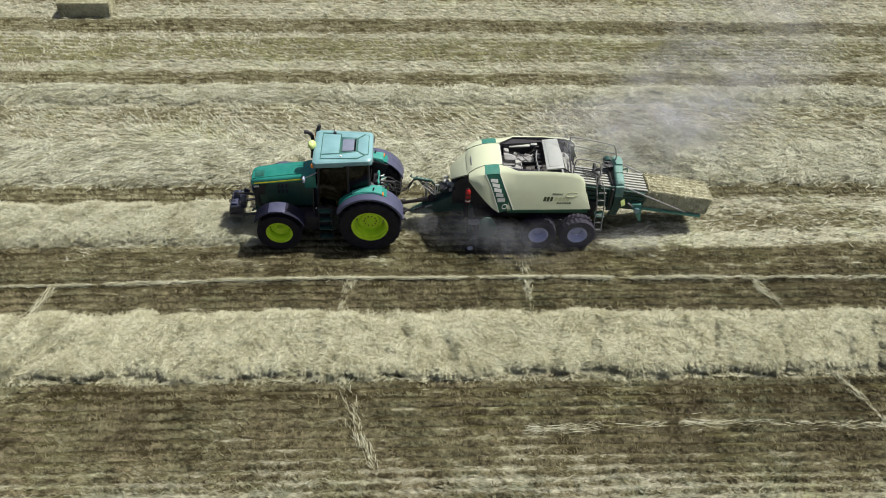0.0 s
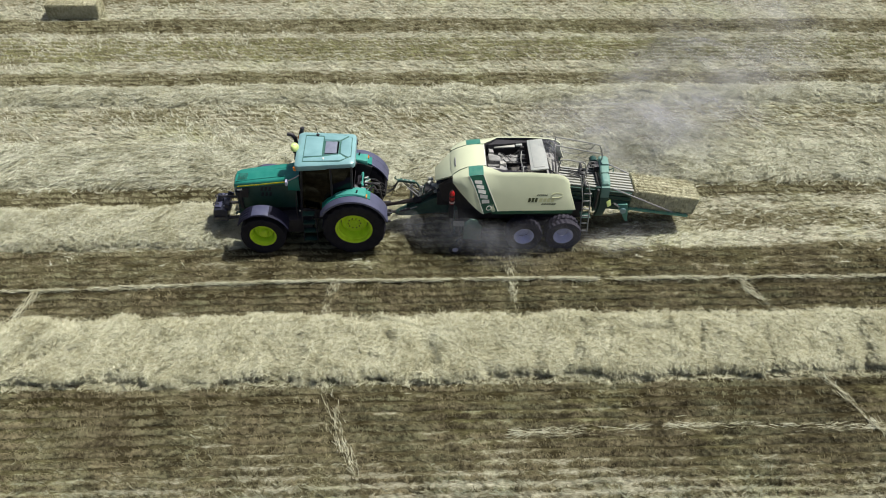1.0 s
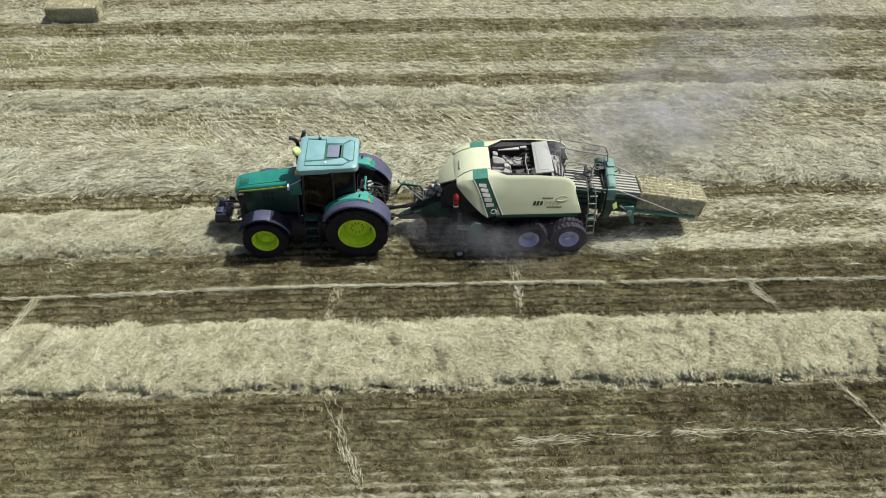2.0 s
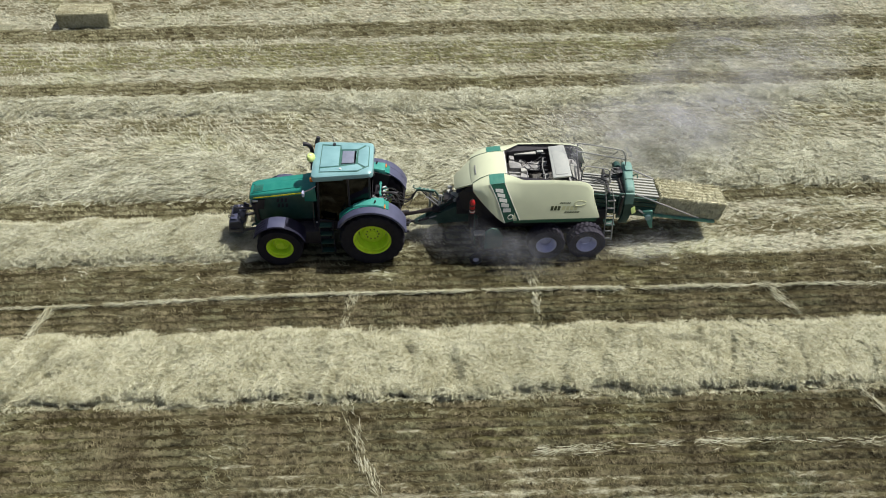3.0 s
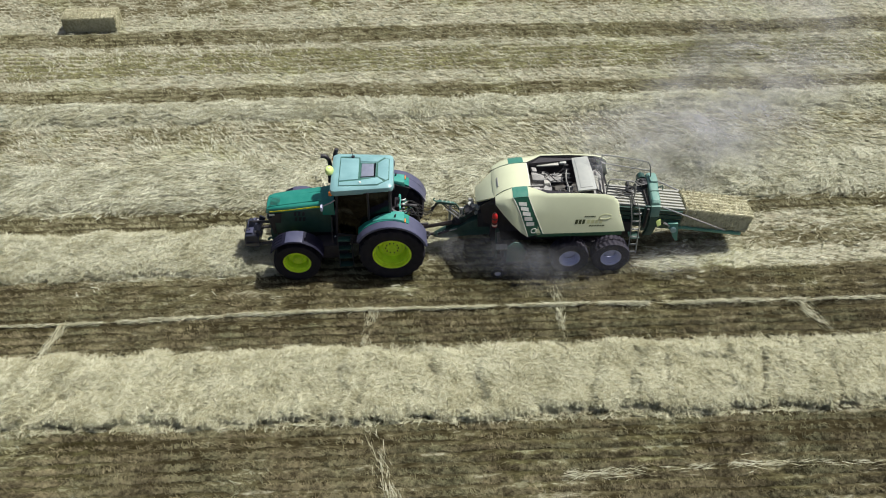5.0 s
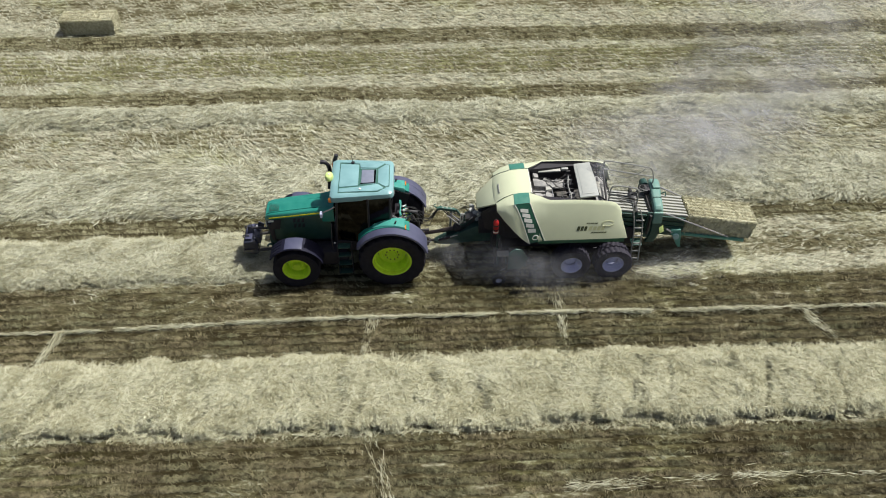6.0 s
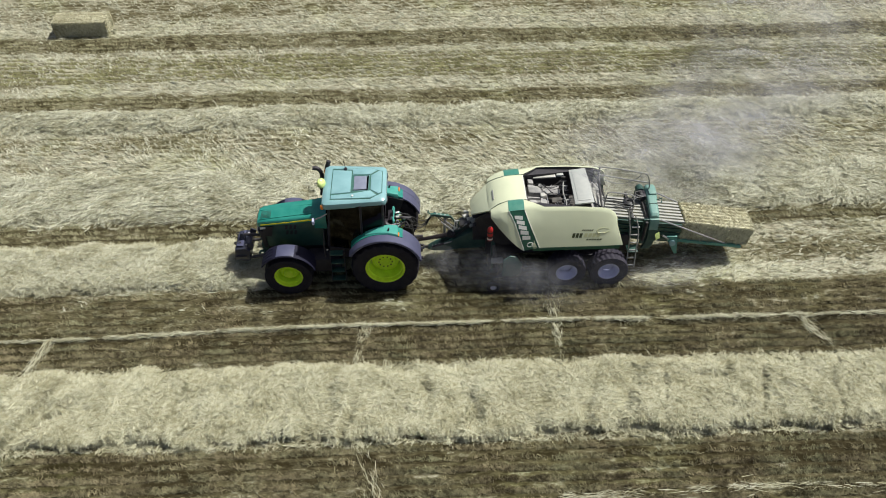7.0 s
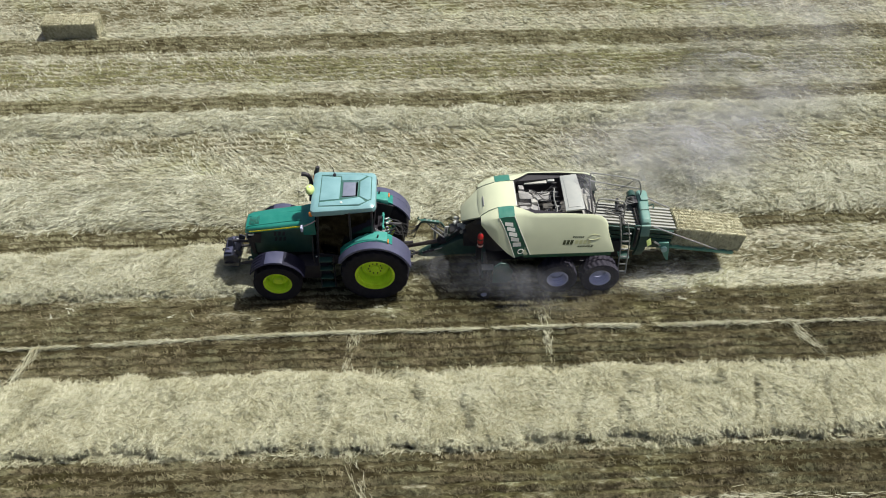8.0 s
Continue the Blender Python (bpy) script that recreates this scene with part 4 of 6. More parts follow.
for s in (-1, 1):
    part("weight_handle", tube(B(), curve_pts([(-4.34, s * 0.20, 1.08), (-4.36, s * 0.20, 1.17), (-4.22, s * 0.20, 1.19), (-4.18, s * 0.20, 1.12)], 4), 0.018, 6), M_DSTEEL, weight, "dark lifting handle")
    part("weight_cheek", slab(B(), [(-4.04, s * 0.30, 0.98), (-3.86, s * 0.30, 0.98), (-3.80, s * 0.30, 1.16), (-3.96, s * 0.30, 1.26)], (0, s * 0.035, 0)), M_WEIGHT, weight, bevel=0.008)
    part("link_hook", tube(B(), curve_pts([(-3.46, s * 0.36, 0.86), (-3.58, s * 0.37, 0.98), (-3.66, s * 0.38, 0.90)], 4), 0.035, 8), M_TOW, tractor, "green link hook", smooth=True)
part("top_link", tube(B(), [(-4.12, 0, 1.30), (-3.45, 0, 1.25)], 0.04), M_BLACK, tractor)
for s in (-1, 1):
    part("lower_link", tube(B(), [(-3.95, s * 0.36, 0.72), (-3.4, s * 0.36, 0.80)], 0.045), M_DSTEEL, tractor, "dark steel lower link")
    part("weight_pin", tube(B(), [(-4.04, s * 0.25, 1.03), (-4.02, s * 0.25, 1.13)], 0.03), M_STEEL, weight, "light steel pin")
part("front_hitch", box(B(), (-3.47, 0, 0.98), (0.18, 0.66, 0.46)), M_DGREEN, tractor, bevel=0.02)

# rear linkage, valve block and couplings
for s in (-1, 1):
    part("lift_arm", tube(B(), [(0.15, s * 0.42, 1.45), (0.75, s * 0.45, 1.35)], 0.05), M_BLACK, tractor)
    part("lift_rod", tube(B(), [(0.72, s * 0.45, 1.36), (0.80, s * 0.46, 0.66)], 0.035), M_DSTEEL, tractor)
for s in (-1, 1):
    part("draft_link", tube(B(), [(0.25, s * 0.38, 0.62), (1.08, s * 0.46, 0.60)], 0.045), M_BLACK, tractor)
part("valve_block", box(B(), (0.18, 0.12, 1.70), (0.16, 0.46, 0.2)), M_BLACK, tractor, bevel=0.02)
clutter = random.Random(5)
for k in range(10):
    y = -0.32 + k * 0.075 + clutter.uniform(-0.03, 0.03)
    z0 = 1.62 + clutter.uniform(0.0, 0.24)
    x0 = 0.24 + clutter.uniform(0.0, 0.10)
    part("coupling", tube(B(), [(x0, y, z0), (x0 + 0.07, y, z0 + 0.01), (x0 + 0.16, y + clutter.uniform(-0.05, 0.05), z0 + clutter.uniform(-0.02, 0.05))], [0.020, 0.022, 0.013], 8), (M_DSTEEL, M_FTOP, M_STEEL, M_WHITE)[k % 4], tractor, "hydraulic coupling")
for y, z, w in ((-0.16, 1.84, 0.20), (0.16, 1.90, 0.16), (0.38, 1.80, 0.12)):
    part("coupling_rack", box(B(), (0.26, y, z), (0.06, w, 0.09), Matrix.Rotation(0.2, 4, "Z")), M_FTOP, tractor, "green coupling rack", bevel=0.015)
for dy in (0.0, 0.05):
    part("rack_stay", tube(B(), [(0.06, -0.56 + dy, 2.10), (0.20, -0.54 + dy, 1.96), (0.32, -0.42 + dy, 1.90)], 0.012), M_STEEL, tractor, "light thin stay")
part("rack_frame", tube(B(), [(0.24, -0.36, 1.62), (0.26, -0.36, 2.02), (0.28, -0.10, 2.06), (0.28, 0.16, 2.02), (0.26, 0.18, 1.66)], 0.018, 6), M_FTOP, tractor, "green tube frame of the coupling rack", smooth=True)
for k in range(5):
    yk = -0.30 + 0.11 * k
    part("dust_cap", tube(B(), [(0.34, yk, 1.74 + 0.05 * (k % 2)), (0.40, yk, 1.75 + 0.05 * (k % 2))], 0.032, 8), (M_WHITE, M_BLACK, M_STEEL, M_WHITE, M_FTOP)[k], tractor, "round coupling cap", smooth=True)
for s in (-1, 1):
    part("lift_cylinder", tube(B(), [(0.30, s * 0.34, 0.95), (0.55, s * 0.40, 1.36)], 0.05, 10), M_TOW, tractor, "green lift cylinder", smooth=True)
part("hitch_plate", box(B(), (0.30, 0, 1.02), (0.06, 0.46, 0.5)), M_BLACK, tractor, bevel=0.01)
part("top_link_rear", tube(B(), [(0.2, 0.0, 1.38), (0.62, 0.0, 1.62), (0.70, 0.0, 1.40)], 0.035), M_DSTEEL, tractor)
part("drawbar", box(B(), (0.62, 0, 0.50), (0.9, 0.16, 0.07)), M_DSTEEL, tractor, bevel=0.01)


# ---- the big square baler ----
BY = 0.12
baler = thing("square_baler", (5.6, BY, 0), "cream and green big square baler with dust on it", "baler")


def by(p):
    return (p[0], p[1] + BY, p[2])


def rib_pts(pts):
    return [by(p) for p in pts]


for s in (-1, 1):
    for xw in (5.20, 6.42):
        drive_wheel((xw, BY + s * 1.10, 0.54), s, 0.575, 0.46, 0.31, M_RIMGREY, M_BTYRE, -0.04, 24, -1, baler, "pale grey wheel disc")
part("axle_beam", box(B(), (5.8, BY, 0.60), (1.6, 1.5, 0.22)), M_BLACK, baler, bevel=0.03)
part("chassis", box(B(), (5.0, BY, 0.98), (4.2, 1.15, 0.62)), M_BLACK, baler, "dark main frame", bevel=0.03)

# the two moulded side hoods
HOOD = [  # x, half width and height of: top edge, crease, lower edge
    (2.98, 0.60, 2.43, 0.79, 2.38, 0.80, 2.30),
    (3.20, 0.55, 2.57, 0.87, 2.52, 1.02, 2.10),
    (3.46, 0.53, 2.69, 0.89, 2.61, 1.17, 1.84),
    (3.70, 0.53, 2.72, 0.89, 2.64, 1.27, 1.62),
    (3.88, 0.54, 2.73, 0.89, 2.65, 1.32, 1.50),
    (4.18, 0.72, 2.74, 0.92, 2.66, 1.33, 1.60),
    (4.42, 0.89, 2.74, 0.97, 2.63, 1.33, 1.62),
    (5.30, 0.90, 2.73, 0.98, 2.62, 1.335, 1.63),
    (6.02, 0.90, 2.67, 0.98, 2.56, 1.33, 1.63),
    (6.26, 0.90, 2.60, 0.99, 2.48, 1.325, 1.63),
    (6.40, 0.93, 2.48, 1.02, 2.35, 1.32, 1.63),
    (6.46, 0.97, 2.34, 1.06, 2.22, 1.315, 1.63),
]


def hood_section(row, s):
    x, w0, z0, w1, z1, w2, z2 = row
    mw, mz = (w1 + w2) / 2 + 0.03, (z1 + z2) / 2 + 0.02
    lean = float(np.interp(x, [6.02, 6.46], [0, 0.09]))
    outer = [(x, s * w0, z0), (x, s * (w0 * 0.4 + w1 * 0.6), z0 * 0.35 + z1 * 0.65 + 0.03), (x, s * w1, z1), (x + lean * 0.8, s * mw, mz), (x + lean * 2.2, s * w2, z2)]
    inner = [(p[0], p[1] - s * 0.03, p[2] - 0.02) for p in outer[::-1]]
    return rib_pts(outer + inner)


def hood_at(x, v, s, lift=0.003):
    """A point on the outer skin of a side hood: v runs 0 at the crease to 1 at the lower edge."""
    xs_ = [r[0] for r in HOOD]
    r = [float(np.interp(x, xs_, [q[k] for q in HOOD])) for k in range(7)]
    _, w0, z0, w1, z1, w2, z2 = r
    mw, mz = (w1 + w2) / 2 + 0.03, (z1 + z2) / 2 + 0.02
    lean = float(np.interp(x, [6.02, 6.46], [0, 0.09]))
    if v < 0.5:
        t = v * 2
        p = (x + lean * 0.8 * t, w1 + (mw - w1) * t, z1 + (mz - z1) * t)
    else:
        t = v * 2 - 1
        p = (x + lean * (0.8 + 1.4 * t), mw + (w2 - mw) * t, mz + (z2 - mz) * t)
    return Vector(by((p[0], s * (p[1] + lift), p[2] + lift * 0.3)))


for s in (-1, 1):
    hood = part("side_hood", loft(B(), [hood_section(r, s) for r in HOOD]), M_CREAM, baler, "cream moulded side hood", smooth=True)
    # green band running down the hood
    bm = B()
    rows_ = []
    for v in np.linspace(0.0, 1.0, 7):
        xa = 3.47 + 0.44 * v
        rows_.append([hood_at(xa + dx, v, s) for dx in (0.0, 0.2, 0.40)])
    vs = [[bm.verts.new(p) for p in r] for r in rows_]
    for a, b in zip(vs, vs[1:]):
        for k in range(2):
            bm.faces.new((a[k], a[k + 1], b[k + 1], b[k]))
    bmesh.ops.solidify(bm, geom=bm.faces[:], thickness=0.004)
    part("band", bm, M_BAND, hood, "dark green band", smooth=True)
    for off in (-0.022, 0.402):
        edge = [hood_at(3.47 + 0.44 * v + off + 0.01, v, s, 0.004) for v in np.linspace(0.0, 1.0, 7)]
        part("band_border", tube(B(), edge, 0.010, 5), M_WHITE, hood, "thin white border line")
    # the shoulder piece of the band
    bm = B()
    cols = []
    for xa in (3.45, 3.60, 3.75, 3.88):
        r = [float(np.interp(xa, [q[0] for q in HOOD], [q[k] for q in HOOD])) for k in range(7)]
        line = [(r[1], r[2]), (r[1] * 0.4 + r[3] * 0.6, r[2] * 0.35 + r[4] * 0.65 + 0.03), (r[3], r[4])]
        cols.append([bm.verts.new(by((xa, s * (w + 0.004), z + 0.008))) for w, z in line])
    for a, b in zip(cols, cols[1:]):
        for k in range(2):
            bm.faces.new((a[k], a[k + 1], b[k + 1], b[k]))
    bmesh.ops.solidify(bm, geom=bm.faces[:], thickness=0.004)
    part("band_shoulder", bm, M_SHOULDER, hood, "green band over the shoulder", smooth=True)
    # plain white bars where the lettering stands on the band
    for k in range(5):
        v0 = 0.14 + k * 0.125
        bm = B()
        q = [hood_at(3.47 + 0.44 * v0 + dx, v, s, 0.012) for dx, v in ((0.08, v0), (0.30, v0), (0.31, v0 + 0.095), (0.09, v0 + 0.095))]
        part("lettering_bar", slab(bm, q, (0, s * 0.003, 0)), M_WHITE, hood, "white bar of lettering")
    v0 = 0.82
    ring = [hood_at(3.47 + 0.44 * v0 + 0.22 + 0.075 * math.cos(a), v0 + 0.045 + 0.055 * math.sin(a), s, 0.022) for a in np.linspace(0, math.tau, 20)]
    part("emblem", tube(B(), ring, 0.012, 5), M_WHITE, hood, "white ring emblem")
    # bars and a loop of the model lettering
    for xa, xb, va, vb, mt, cnt in ((5.20, 5.50, 0.61, 0.74, M_MARK, 3), (5.53, 6.00, 0.61, 0.73, M_GOLD, 4), (5.46, 5.78, 0.50, 0.54, M_MARK, 6), (5.60, 6.04, 0.775, 0.82, M_MARK, 6)):
        step = (xb - xa) / cnt
        for k in range(cnt):
            x0, x1 = xa + k * step, xa + (k + 0.74) * step
            q = [hood_at(x0 + 0.03, va, s), hood_at(x1 + 0.03, va, s), hood_at(x1, vb, s), hood_at(x0, vb, s)]
            part("lettering_bar", slab(B(), q, (0, s * 0.0015, 0)), mt, hood, "small bar of lettering")
    loop = [hood_at(6.05 + 0.16 * math.cos(a), 0.52 + 0.075 * math.sin(a) - 0.03 * math.cos(a), s) for a in np.linspace(0.3, 5.9, 22)]
    part("swoosh", tube(B(), loop, 0.009, 5), M_GOLD, hood, "thin oval line")
    # dark green skirt under the hood
    part("skirt", loft(B(), [rib_pts([(x, s * 1.27, 1.48), (x, s * 1.31, 1.48), (x, s * 1.325, 1.635), (x, s * 1.28, 1.635)]) for x in (4.15, 5.3, 6.58)]), M_BAND, baler, "dark green lower skirt", bevel=0.008)

# crown panel and sloping front
crown = [(3.96, 0.53, 2.715), (3.75, 0.53, 2.715), (3.45, 0.53, 2.68), (3.20, 0.545, 2.58), (3.02, 0.575, 2.46), (2.94, 0.60, 2.36)]
rings = [rib_pts([(x, -w, z), (x, -w * 0.5, z + 0.02), (x, 0, z + 0.025), (x, w * 0.5, z + 0.02), (x, w, z), (x + 0.01, w, z - 0.04), (x + 0.01, -w, z - 0.04)]) for x, w, z in crown]
part("crown_panel", loft(B(), rings), M_CREAM, baler, "cream crown panel", smooth=True)
part("front_panel", loft(B(), [rib_pts([(2.95, -0.58, 2.38), (2.95, 0.58, 2.38), (3.0, 0.58, 2.34), (3.0, -0.58, 2.34)]),
                               rib_pts([(2.47, -0.20, 1.92), (2.47, 0.37, 1.95), (2.52, 0.37, 1.91), (2.52, -0.20, 1.88)])]), M_CREAM, baler, "cream sloping front panel", bevel=0.01)
for s in (-1, 1):
    part("crown_seam", tube(B(), rib_pts([(x, s * (w + 0.008), z + 0.006) for x, w, z in crown]), 0.009, 5), M_DGREEN, baler, "dark seam beside the crown panel")
part("crown_edge", tube(B(), rib_pts([(3.965, y, 2.73 - 0.02 * (abs(y) / 0.53) ** 2) for y in (-0.53, -0.25, 0, 0.25, 0.53)]), 0.014, 6), M_WHITE, baler, "white rear lip of the crown")
part("panel_latch", box(B(), by((3.085, -0.10, 2.545)), (0.03, 0.40, 0.025), Matrix.Rotation(-0.55, 4, "Y")), M_RAIL, baler, "grey handle slot", bevel=0.008)
for s in (-1, 1):
    part("front_side", slab(B(), rib_pts([(2.57, s * 0.36, 1.85), (2.96, s * 0.60, 2.36), (3.05, s * 0.76, 2.26), (3.75, s * 0.98, 1.45), (3.3, s * 0.75, 1.2), (2.7, s * 0.40, 1.3)]), (0.02, -s * 0.03, 0)), M_BLACK, baler, "dark front shield")

# open top: deep well with the knotter drive and a lifted flap
part("well_floor", box(B(), by((5.2, 0, 1.72)), (2.5, 1.7, 0.06)), M_WELL, baler, "dark floor of the open well")
for yy in (-0.875, 0.875):
    part("well_rail", tube(B(), rib_pts([(3.98, yy * 0.60, 2.67), (4.42, yy, 2.67), (5.3, yy, 2.66), (6.02, yy, 2.60), (6.30, yy, 2.47)]), 0.022, 6), M_BLACK, baler, "black edge rail")
    part("well_wall", slab(B(), rib_pts([(4.05, yy * 0.66, 2.64), (4.42, yy * 0.98, 2.66), (6.1, yy * 0.98, 2.58), (6.1, yy * 0.98, 1.75), (4.05, yy * 0.66, 1.75)]), (0, 0.02, 0)), M_BLACK, baler, "dark side of the well")
part("well_front", slab(B(), rib_pts([(3.98, -0.52, 2.66), (3.98, 0.52, 2.66), (4.05, 0.6, 1.75), (4.05, -0.6, 1.75)]), (0.03, 0, 0)), M_WELL, baler)
# dusty castings and plates of the drive at the front of the well
for cx, cy, sx, sy, cz in ((4.34, -0.36, 0.52, 0.74, 2.30), (4.36, 0.24, 0.56, 0.44, 2.33), (4.86, 0.24, 0.42, 0.38, 2.36), (5.12, -0.30, 0.10, 0.76, 2.34), (4.84, -0.74, 0.50, 0.10, 2.30)):
    part("well_plate", box(B(), by((cx, cy, cz)), (sx, sy, 0.035), Matrix.Rotation(-0.06, 4, "Y")), M_CHAFF, baler, "chaff covered plate round a dark opening", bevel=0.012)
part("plate_rib", box(B(), by((4.30, -0.10, 2.36)), (0.44, 0.05, 0.08)), M_CHAFF, baler, bevel=0.012)
part("plate_lug", loft(B(), [rib_pts([(4.44, -0.14 + dy, z), (4.62, -0.10 + dy, z), (4.62, 0.02 + dy, z), (4.44, 0.02 + dy, z)]) for z, dy in ((2.34, 0), (2.46, 0.02))]), M_SLAT, baler, "pale dusty lug", bevel=0.02)
part("gear_case", loft(B(), [rib_pts([(4.12, 0.06, 2.46), (4.52, 0.02, 2.46), (4.52, 0.02, 2.30), (4.12, 0.06, 2.30)]), rib_pts([(4.10, 0.22, 2.54), (4.46, 0.18, 2.52), (4.46, 0.18, 2.3), (4.10, 0.22, 2.3)]), rib_pts([(4.12, 0.46, 2.44), (4.30, 0.42, 2.42), (4.30, 0.42, 2.28), (4.12, 0.46, 2.28)])]), M_CHAFF, baler, "dusty grey casting", bevel=0.035)
part("gear_case", lathe(B(), [(0.0, 0.05), (0.06, 0.05), (0.09, 0.02), (0.10, -0.06), (0.0, -0.06)], by((4.40, -0.46, 2.36)), 18, "z"), M_CHAFF, baler, "round dusty bearing cover", smooth=True)
for k, (x, y, z, sx, sy, sz, a) in enumerate(((4.22, -0.42, 2.44, 0.22, 0.34, 0.05, 0.2), (4.52, -0.30, 2.40, 0.24, 0.20, 0.06, -0.3), (4.66, 0.06, 2.46, 0.20, 0.16, 0.05, 0.5), (4.20, 0.50, 2.46, 0.16, 0.18, 0.10, 0.1), (4.48, 0.34, 2.44, 0.14, 0.12, 0.08, -0.4), (5.00, -0.62, 2.44, 0.14, 0.18, 0.05, 0.0))):
    part("drive_plate", box(B(), by((x, y, z)), (sx, sy, sz), Matrix.Rotation(a, 4, "Z") @ Matrix.Rotation(0.25, 4, "Y")), M_CHAFF, baler, "pale dusty drive plate", bevel=0.03)
part("pale_pipe", tube(B(), curve_pts(rib_pts([(5.12, 0.30, 2.60), (5.06, -0.10, 2.58), (5.10, -0.50, 2.54), (5.04, -0.70, 2.56)]), 5), 0.018, 8), M_RAIL, baler, "grey curved pipe", smooth=True)
part("cover_strip", loft(B(), [rib_pts([(4.30, y, 2.50), (4.95, y, 2.52), (4.95, y, 2.56), (4.30, y, 2.54)]) for y in (0.60, 0.76)]), M_SLAT, baler, "pale dusty cover strip", bevel=0.01)
part("strip_end", box(B(), by((5.08, 0.70, 2.55)), (0.20, 0.10, 0.06)), M_FLAP, baler, bevel=0.012)
part("near_ledge", loft(B(), [rib_pts([(4.40, -0.84, 2.50), (5.55, -0.84, 2.50), (5.55, -0.84, 2.53), (4.40, -0.84, 2.53)]), rib_pts([(4.45, -0.76, 2.47), (5.55, -0.76, 2.47), (5.55, -0.76, 2.50), (4.45, -0.76, 2.50)])]), M_SLAT, baler, "pale ledge inside the well", bevel=0.006)
# square frame of thin bars, and thin rods and cables
frame_bars = [[(4.62, -0.70, 2.44), (5.06, -0.74, 2.44)], [(4.62, -0.70, 2.44), (4.62, 0.12, 2.40)], [(5.06, -0.74, 2.44), (5.10, 0.30, 2.50)], [(4.62, 0.12, 2.40), (4.80, 0.34, 2.48)]]
for line in frame_bars:
    part("frame_bar", tube(B(), rib_pts(line), 0.013, 6), M_STEEL, baler, "thin pale bar")
part("knotter_beam", box(B(), by((5.16, -0.05, 2.36)), (0.10, 1.5, 0.10)), M_DSTEEL, baler, "dark knotter beam", bevel=0.012)
for k in range(7):
    yk = -0.60 + k * 0.20
    kn = part("knotter", loft(B(), [rib_pts([(5.08 + dx, yk - w, z), (5.20 + dx, yk - w, z), (5.20 + dx, yk + w, z), (5.08 + dx, yk + w, z)]) for z, w, dx in ((2.34, 0.05, 0), (2.46, 0.055, 0), (2.50, 0.03, 0.02), (2.56, 0.028, 0.03))]), M_CHAFF if k % 3 == 1 else M_DSTEEL, baler, "dusty metal knotter unit", bevel=0.012)
    part("knotter_wheel", lathe(B(), [(0.0, -0.02), (0.06, -0.02), (0.06, 0.02), (0.0, 0.02)], by((5.06, yk + 0.08, 2.44)), 12), M_DSTEEL, kn)
for k in range(3):
    part("twine_rod", tube(B(), rib_pts([(4.66 + 0.07 * k, -0.64, 2.20), (4.84 + 0.06 * k, -0.30 + 0.04 * k, 2.34)]), 0.009, 5), M_STEEL, baler, "thin steel rod")
for k in range(5):
    a, b = 0.02 + 0.10 * k, 0.36 - 0.12 * k
    part("well_cable", tube(B(), curve_pts(rib_pts([(4.25, a, 2.42 + 0.02 * (k % 2)), (4.55, a * 0.5 + 0.15, 2.50), (4.85, b, 2.44 + 0.03 * (k % 3)), (5.10, b + 0.1, 2.52)]), 5), 0.009, 5), M_RUBBER if k % 2 else M_DSTEEL, baler, "thin cable")
part("well_beam", box(B(), by((4.66, -0.1, 2.10)), (0.10, 1.5, 0.12)), M_BLACK, baler, bevel=0.01)
part("top_flap", loft(B(), [rib_pts([(xa, y, za), (xb, y, zb), (xb, y, zb + 0.055), (xa, y, za + 0.055)]) for y, xa, xb, za, zb in ((-0.82, 5.27, 5.80, 2.70, 2.76), (-0.1, 5.28, 5.79, 2.74, 2.80), (0.62, 5.29, 5.76, 2.74, 2.80))]), M_FLAP, baler, "pale dusty top flap", bevel=0.025)
part("flap_panel", loft(B(), [rib_pts([(5.36, y0, 2.768 + dz), (5.70, y0, 2.806 + dz), (5.70, y0, 2.822 + dz), (5.36, y0, 2.784 + dz)]) for y0, dz in ((-0.72, 0.0), (-0.1, 0.032), (0.52, 0.034))]), M_FLAP, baler, bevel=0.008)
for s in (-1, 1):
    part("flap_arm", tube(B(), rib_pts([(5.62, s * 0.66, 2.80), (5.95, s * 0.74, 2.62), (6.15, s * 0.78, 2.40)]), 0.022, 6), M_BLACK, baler, "black flap arm")
for k in range(5):
    part("rear_cable", tube(B(), curve_pts(rib_pts([(5.80, 0.62 - 0.08 * k, 2.46), (5.95, 0.66 - 0.10 * k, 2.62 + 0.02 * (k % 2)), (6.16, 0.56 - 0.14 * k, 2.50), (6.30, 0.40 - 0.15 * k, 2.24)]), 5), 0.013, 5), M_RUBBER, baler, "black cable")
part("rear_well_plate", loft(B(), [rib_pts([(5.85, y, 2.30), (6.25, y, 2.20), (6.25, y, 2.16), (5.85, y, 2.26)]) for y in (-0.7, 0.7)]), M_CHAFF, baler, "dusty plate at the back of the well", bevel=0.01)
part("rear_frame_post", tube(B(), rib_pts([(6.18, -0.78, 2.46), (6.22, -0.78, 1.7)]), 0.03), M_DSTEEL, baler)
part("rear_frame_bar", tube(B(), rib_pts([(6.05, -0.76, 2.50), (6.20, 0.70, 2.52)]), 0.03), M_DSTEEL, baler)
part("inclined_bar", box(B(), by((6.02, -0.2, 2.36)), (0.12, 1.0, 0.05), Matrix.Rotation(0.06, 4, "Z")), M_SLAT, baler, "pale cross plate", bevel=0.01)

# bale chamber with longitudinal slats, sloping down to the back
def chamber_top(x):
    return 1.98 + (x - 6.2) * (1.62 - 1.98) / (8.6 - 6.2)


